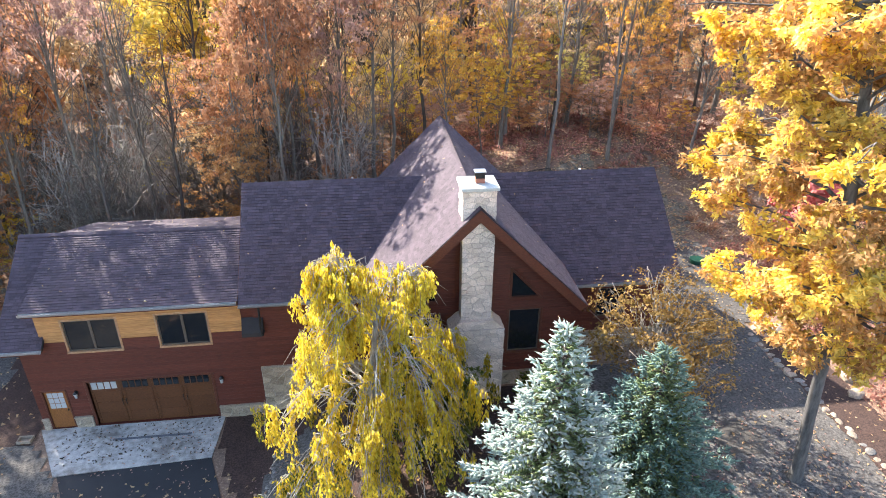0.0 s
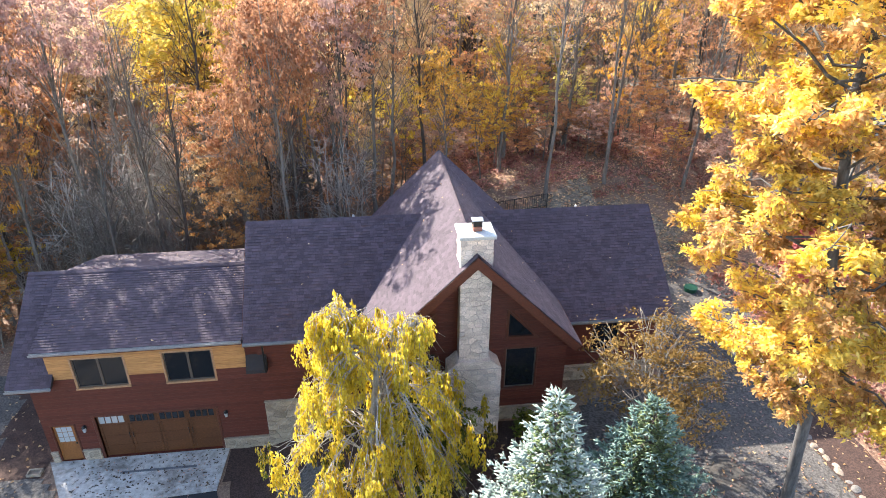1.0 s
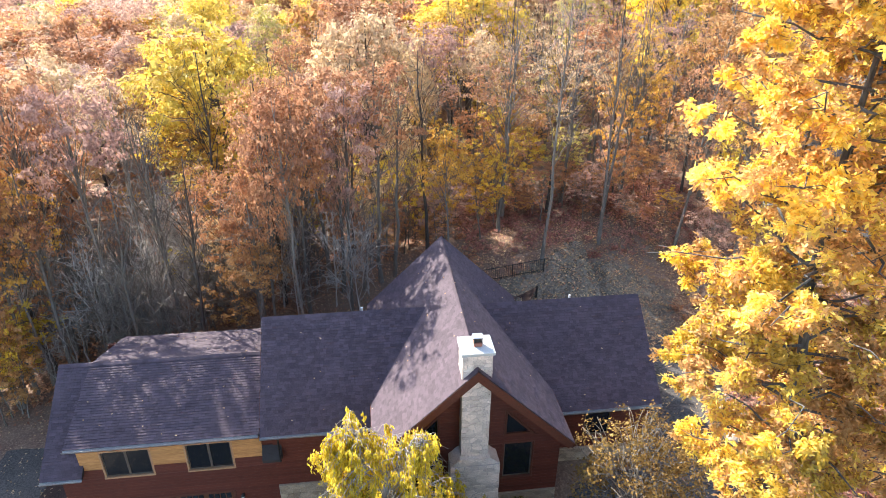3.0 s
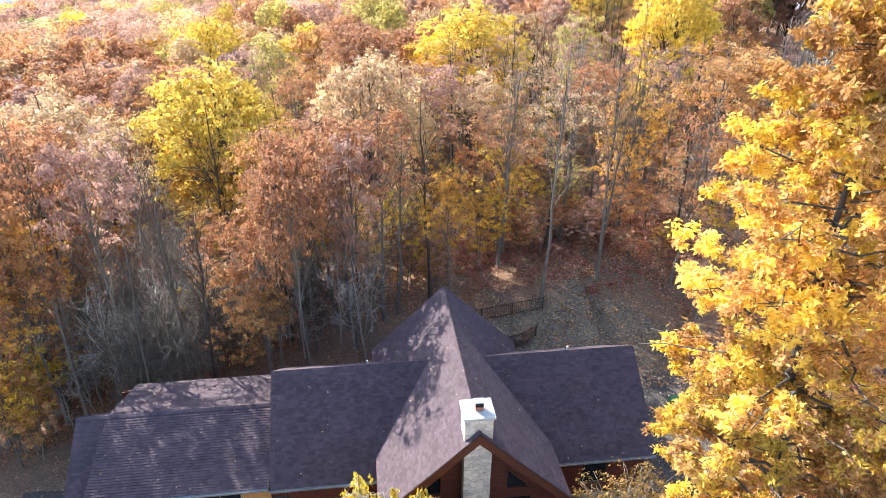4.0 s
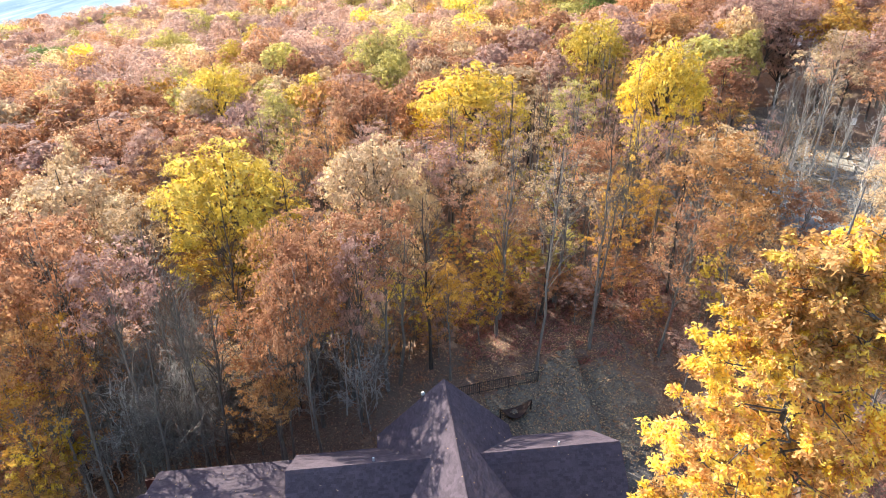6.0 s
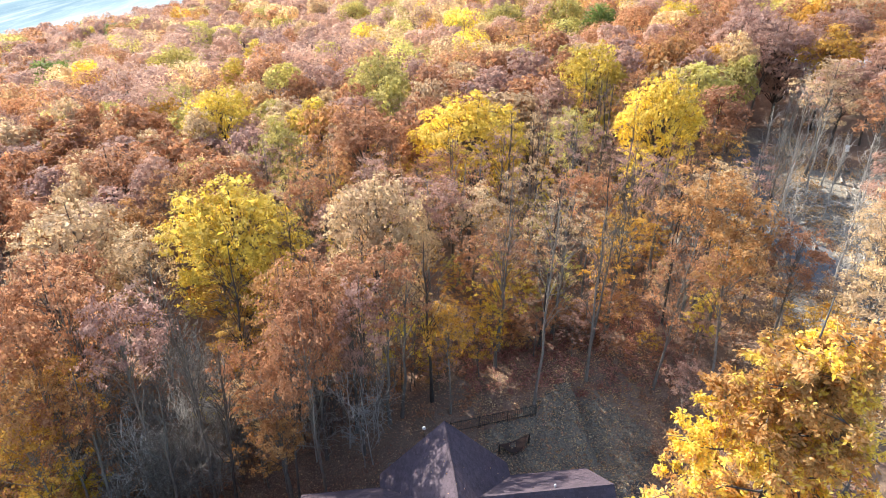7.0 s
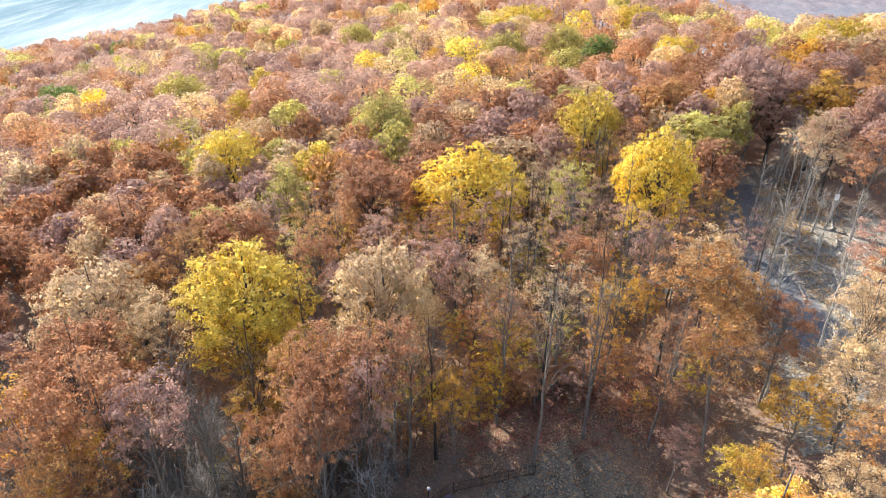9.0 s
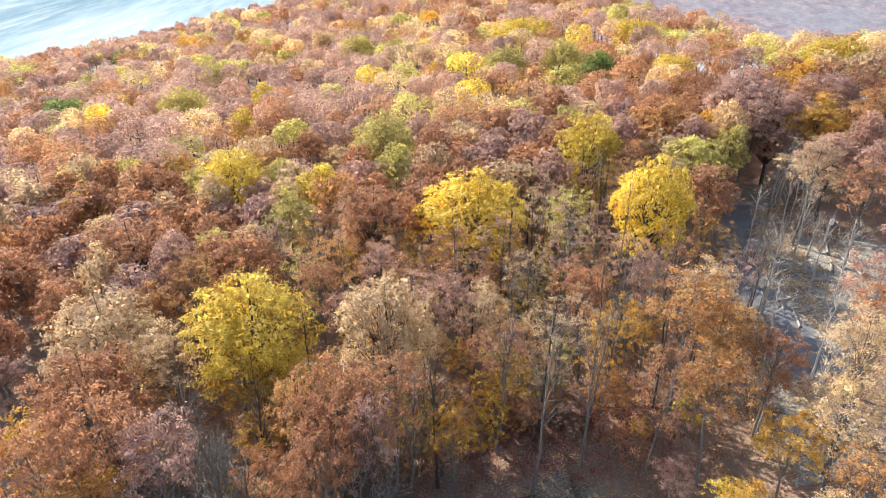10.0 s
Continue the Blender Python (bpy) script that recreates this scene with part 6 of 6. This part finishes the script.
# low brush on the forest floor
blocks = []
for _ in range(900):
    x, y = rng.uniform(-40, 40), rng.uniform(33, 75)
    if not in_sight(x, y) or not clear_of_yard(x, y) and not (x > 20.3 and y > 10 and x < 30):
        continue
    m = 46
    s = rng.uniform(0.35, 0.9)
    p = np.array([x, y, ground_z(x, y) + 0.3 * s]) + unit(rng, m) * rng.uniform(0.3, 1.0, (m, 1)) * np.array([s * 1.3, s * 1.3, s * 0.8])
    blocks.append(leaf_chips(p, unit(rng, m) + np.array([0, 0, 0.8]), 0.22, 0.17, rng))
tagged(leaves("undergrowth", np.concatenate(blocks), LEAF["russet"]), "low russet undergrowth on the forest floor", "undergrowth", kind="stuff")
blocks = []
for _ in range(420):
    x, y = rng.uniform(20.4, 32), rng.uniform(8, 32)
    m, s = 60, rng.uniform(0.4, 1.1)
    p = np.array([x, y, ground_z(x, y) + 0.3 * s]) + unit(rng, m) * rng.uniform(0.3, 1.0, (m, 1)) * np.array([s * 1.3, s * 1.3, s * 0.8])
    blocks.append(leaf_chips(p, unit(rng, m) + np.array([0, 0, 0.8]), 0.18, 0.14, rng))
tagged(leaves("undergrowth", np.concatenate(blocks), LEAF["rose"]), "low dull-pink brush beyond the mulch bed", "undergrowth", kind="stuff")


blocks = []
for _ in range(520):
    x, y = rng.uniform(7, 27), rng.uniform(42, 52)
    m, s = 40, rng.uniform(0.2, 0.6)
    p = np.array([x, y, ground_z(x, y) + 0.25 * s]) + unit(rng, m) * rng.uniform(0.3, 1.0, (m, 1)) * np.array([s * 1.3, s * 1.3, s * 0.7])
    blocks.append(leaf_chips(p, unit(rng, m) + np.array([0, 0, 0.8]), 0.16, 0.13, rng))
tagged(leaves("undergrowth", np.concatenate(blocks), LEAF["rose"]), "low reddish brush at the back of the yard", "undergrowth", kind="stuff")


# ---------------------------------------------------------------- small things in the yard
def rock(name, label, category, x, y, s, seed, material, group, flat=0.6):
    bm = bmesh.new()
    bmesh.ops.create_icosphere(bm, subdivisions=2, radius=1.0)
    r2 = random.Random(seed)
    off = Vector((r2.uniform(0, 50), r2.uniform(0, 50), 0))
    for v in bm.verts:
        v.co *= 1 + 0.35 * noise.noise(v.co * 1.1 + off) + 0.1 * noise.noise(v.co * 3 + off)
        v.co = Vector((v.co.x * s * r2.choice([1.0, 1.0]), v.co.y * s * 0.8, v.co.z * s * flat))
    ob = part(name, bm, material)
    ob.matrix_basis = pose(x, y, ground_z(x, y) + s * flat * 0.35, 0, 0, r2.uniform(0, 360))
    return tagged(ob, label, category, group)


r3 = random.Random(8)
yy = 8.0
while yy < 23.4:
    rock("edging_stone", "pale flat edging stone beside the mulch bed", "stone", 18.1 + r3.uniform(-0.1, 0.1) + 0.04 * (19 - yy), yy, r3.uniform(0.14, 0.26), int(yy * 100), M_STONE_TAN if r3.random() < 0.5 else M_ROCK, "edging stones", 0.35)
    yy += r3.uniform(0.3, 0.55)
for i in range(22):
    t = i / 21
    rock("boulder", "small grey stone edging the mulch by the drive", "stone", -4.75 + 0.4 * t + r3.uniform(-0.12, 0.12), 15.6 + 5.0 * t, r3.uniform(0.07, 0.17), 300 + i, M_ROCK, "stones by the drive", 0.5)
for x, y, s in ((19.4, 23.2, 0.5), (19.0, 24.0, 0.42), (20.2, 21.5, 0.45), (20.4, 19.6, 0.4), (18.6, 23.6, 0.35), (19.9, 18.5, 0.35)):
    rock("boulder", "weathered tan boulder in the mulch bed", "boulder", x, y, s, int(x * 77), M_STONE_TAN, "mulch bed boulders")

# a dark picket fence and a plank walk behind the great room, and the deck posts
fence = thing("fence", "low dark metal picket fence at the yard's edge", "fence")
for i in range(44):
    x = 5.4 + i * 0.16
    y = 39.2 + 0.06 * i * 0.16
    z = ground_z(x, y)
    box("picket", x - 0.012, x + 0.012, y - 0.012, y + 0.012, z - 0.05, z + 1.15, M_FENCE, fence, "", 0)
for zz in (0.15, 1.02):
    beam("rail", (5.3, 39.2, ground_z(5.3, 39.2) + zz + 0.04), (12.4, 39.65, ground_z(12.4, 39.65) + zz + 0.04), 0.03, 0.04, M_FENCE, fence)
for i in range(4):
    x = 5.3 + i * 2.36
    box("post", x - 0.035, x + 0.035, 39.13 + 0.06 * i * 2.36, 39.2 + 0.06 * i * 2.36, ground_z(x, 39.2) - 0.1, ground_z(x, 39.2) + 1.25, M_FENCE, fence)
side_fence = thing("fence", "dark metal picket fence beside the deck", "fence")
for i in range(24):
    x, y = 0.9 + i * 0.17, 36.6 + i * 0.11
    z = ground_z(x, y)
    box("picket", x - 0.012, x + 0.012, y - 0.012, y + 0.012, z - 0.05, z + 1.2, M_FENCE, side_fence, "", 0)
for zz in (0.15, 1.08):
    beam("rail", (0.8, 36.54, ground_z(0.8, 36.54) + zz + 0.04), (5.0, 39.2, ground_z(5.0, 39.2) + zz + 0.04), 0.03, 0.04, M_FENCE, side_fence)
lamp = thing("post_lamp", "white globe lamp on a dark post by the fence", "lamp", (3.15, 38.7, ground_z(3.15, 38.7)))
bm = bmesh.new()
bmesh.ops.create_cone(bm, cap_ends=True, segments=10, radius1=0.05, radius2=0.04, depth=1.5)
bmesh.ops.translate(bm, vec=(0, 0, 0.7), verts=bm.verts)
part("post", bm, M_FENCE, lamp)
bm = bmesh.new()
bmesh.ops.create_uvsphere(bm, u_segments=14, v_segments=10, radius=0.16)
bmesh.ops.translate(bm, vec=(0, 0, 1.56), verts=bm.verts)
part("globe", bm, M_WHITE, lamp, "white globe")
# a brown hammock slung between two posts
hammock = thing("hammock", "dark brown cloth hammock slung between two posts", "hammock")
ends = (Vector((8.85, 36.9, 4.15)), Vector((11.35, 37.5, 4.35)))
for p in ends:
    box("post", p.x - 0.05, p.x + 0.05, p.y - 0.05, p.y + 0.05, ground_z(p.x, p.y) - 0.1, p.z + 0.08, M_FENCE, hammock)
vs, fs = [], []
for i in range(15):
    u_ = i / 14
    mid_ = ends[0].lerp(ends[1], u_) - Vector((0, 0, 0.95 * math.sin(math.pi * u_)))
    for j in range(7):
        v_ = (j / 6 - 0.5) * (0.15 + 1.0 * math.sin(math.pi * u_))
        vs.append(mid_ + Vector((-0.2 * v_, v_, 0.55 * v_ * v_)))
for i in range(14):
    for j in range(6):
        fs.append((i * 7 + j, i * 7 + j + 1, i * 7 + j + 8, i * 7 + j + 7))
cloth = raw("cloth", vs, fs, M_MULCH, hammock, "dark brown cloth", True)
thick = cloth.modifiers.new("thickness", "SOLIDIFY")
thick.thickness = 0.02
deck = thing("deck", "weathered timber deck with white posts behind the house", "deck")
box("platform", 0.0, 8.4, 32.2, 35.6, 3.6, 3.75, M_DECK, deck)
for x, y in ((0.2, 35.4), (2.9, 35.4), (5.6, 35.4), (8.2, 35.4), (0.2, 33.2), (8.2, 33.2)):
    box("post", x - 0.06, x + 0.06, y - 0.06, y + 0.06, ground_z(x, y) - 0.1, 4.8, M_DECK, deck)
for a, b in (((0.2, 35.4), (8.2, 35.4)), ((0.2, 32.3), (0.2, 35.4)), ((8.2, 32.3), (8.2, 35.4))):
    beam("rail", (*a, 4.8), (*b, 4.8), 0.09, 0.05, M_DECK, deck)
    ln = math.dist(a, b)
    for i in range(1, int(ln / 0.25)):
        x, y = a[0] + (b[0] - a[0]) * i * 0.25 / ln, a[1] + (b[1] - a[1]) * i * 0.25 / ln
        box("baluster", x - 0.015, x + 0.015, y - 0.015, y + 0.015, 3.74, 4.76, M_FENCE, deck, "", 0)

# a green buried-tank lid in the gravel
lid = thing("tank_lid", "round green plastic tank lid in the gravel", "lid", (18.8, 30.4, ground_z(18.8, 30.4)))
for nm, r_, z0, z1 in (("riser", 0.36, -0.1, 0.22), ("cover", 0.40, 0.22, 0.29)):
    bm = bmesh.new()
    bmesh.ops.create_cone(bm, cap_ends=True, segments=24, radius1=r_, radius2=r_ * 0.96, depth=z1 - z0)
    bmesh.ops.translate(bm, vec=(0, 0, (z0 + z1) / 2), verts=bm.verts)
    part(nm, bm, M_GREEN, lid)


# ---------------------------------------------------------------- fallen leaves
def scatter(name, n, x0, x1, y0, y1, height, material, size, label, rng, ok=None):
    p = np.stack([rng.uniform(x0, x1, n), rng.uniform(y0, y1, n), np.zeros(n)], 1)
    if ok:
        p = p[[bool(ok(a, b)) for a, b, _ in p]]
    p[:, 2] = [height(a, b) for a, b, _ in p]
    up = np.tile(np.array([0.0, 0.0, 1.0]), (len(p), 1))
    return tagged(leaves(name, leaf_chips(p, up, size, size * 0.8, rng, 0.3), material), label, "fallen leaves", kind="stuff")


def open_ground(x, y):
    return not (-15.4 < x < 14 and 19.8 < y < 32.5)


rng = np.random.default_rng(91)
scatter("fallen_leaves", 16000, -24, 34, 8, 62, lambda x, y: ground_z(x, y) + 0.06, LEAF["tan"], 0.13, "pale tan leaves fallen on the ground", rng, open_ground)
scatter("fallen_leaves", 20000, -24, 34, 32, 62, lambda x, y: ground_z(x, y) + 0.07, LEAF["russet"], 0.16, "russet leaves fallen on the forest floor", rng, open_ground)
scatter("fallen_leaves", 5200, 7.5, 24, 32, 46, lambda x, y: ground_z(x, y) + 0.08, LEAF["tan"], 0.15, "pale dry leaves strewn over the back yard", rng, open_ground)
scatter("fallen_leaves", 330, -14.0, -7.2, 20.9, 23.2, lambda x, y: 0.07, LEAF["dead"], 0.10, "dark brown leaves fallen on the concrete", rng, lambda x, y: x > -14.6 + (23.2 - y) * 0.5)
scatter("fallen_leaves", 750, -14.6, -3.2, 9, 23.2, lambda x, y: 0.065, LEAF["mauve"], 0.09, "brown leaves fallen on the drive", rng, lambda x, y: -13.2 + (20.4 - y) * 0.33 < x < -7.1 + max(0, 20.6 - y) * 0.33)
scatter("fallen_leaves", 2600, -5.3, 18, 9, 22.8, lambda x, y: ground_z(x, y) + 0.06, LEAF["mauve"], 0.11, "dull leaves fallen on mulch and gravel", rng, open_ground)

for i in range(14):
    q = r3.random()
    x, y = 44 + 16 * q + r3.uniform(-4, 4), 50 + 22 * q + r3.uniform(-4, 4)
    a, ln = r3.uniform(0, math.pi), r3.uniform(2.0, 5.5)
    e = (x + ln * math.cos(a), y + ln * math.sin(a))
    tagged(tube("log", [[((x, y, ground_z(x, y) + 0.2), 0.16), ((*e, ground_z(*e) + 0.22), 0.1)]], M_BARK_PALE, None, "", 7), "pale fallen log in the cleared lane", "log", "fallen logs")
for x, y, x1, y1 in ((59.7, 67.9, 58.8, 59.3), (57.9, 66.9, 57.4, 61.2), (58.7, 84.7, 58.4, 75.1)):
    tagged(tube("log", [[((x, y, ground_z(x, y) + 0.35), 0.13), (((x + x1) / 2, (y + y1) / 2, ground_z((x + x1) / 2, (y + y1) / 2) + 0.4), 0.12), ((x1, y1, ground_z(x1, y1) + 0.3), 0.08)]], M_BARK_PALE, None, "", 8), "long pale fallen trunk beside the road", "log", "fallen logs")
pole = thing("utility_pole", "short grey timber pole with a white box", "utility pole", (58.2, 69.3, ground_z(58.2, 69.3)))
tube("shaft", [[((0, 0, -0.4), 0.16), ((0.25, 0, 3.2), 0.14), ((0.5, 0, 6.4), 0.12)]], M_BARK, pole, "", 10)
box("meter_box", -0.12, 0.32, -0.42, -0.16, 4.3, 5.1, M_WHITE, pole, "white metal box")
blocks = []
for _ in range(420):
    q = r3.random()
    x, y = 36 + 26 * q + r3.gauss(0, 4.0), 37 + 50 * q + r3.gauss(0, 4.0)
    if on_road(x, y):
        continue
    m, s = 60, r3.uniform(0.4, 1.3)
    p = np.array([x, y, ground_z(x, y) + 0.4 * s]) + unit(rng, m) * rng.uniform(0.3, 1.0, (m, 1)) * np.array([s * 1.3, s * 1.3, s])
    blocks.append(leaf_chips(p, unit(rng, m) + np.array([0, 0, 0.6]), 0.22, 0.15, rng))
tagged(leaves("brush", np.concatenate(blocks), LEAF["tan"]), "pale tan brush in the cleared lane", "undergrowth", kind="stuff")


def roof_z(x, y):
    if -5.5 < x < 13.5:
        wing = RZ - abs(y - WING_RIDGE_Y) * (RZ - EAVE_Z) / (WING_RIDGE_Y - WING_EAVE_Y)
        return max(wing, RIDGE_Z - GABLE_SLOPE * abs(x - CX) if abs(x - CX) < half else -9) + 0.04
    return 7.76 - abs(y - 27.2) * 1.4 / 4.32 + 0.04


scatter("fallen_leaves", 150, -13.8, 13.4, 23.0, 31, roof_z, LEAF["tan"], 0.10, "a few pale leaves fallen on the roofs", rng)
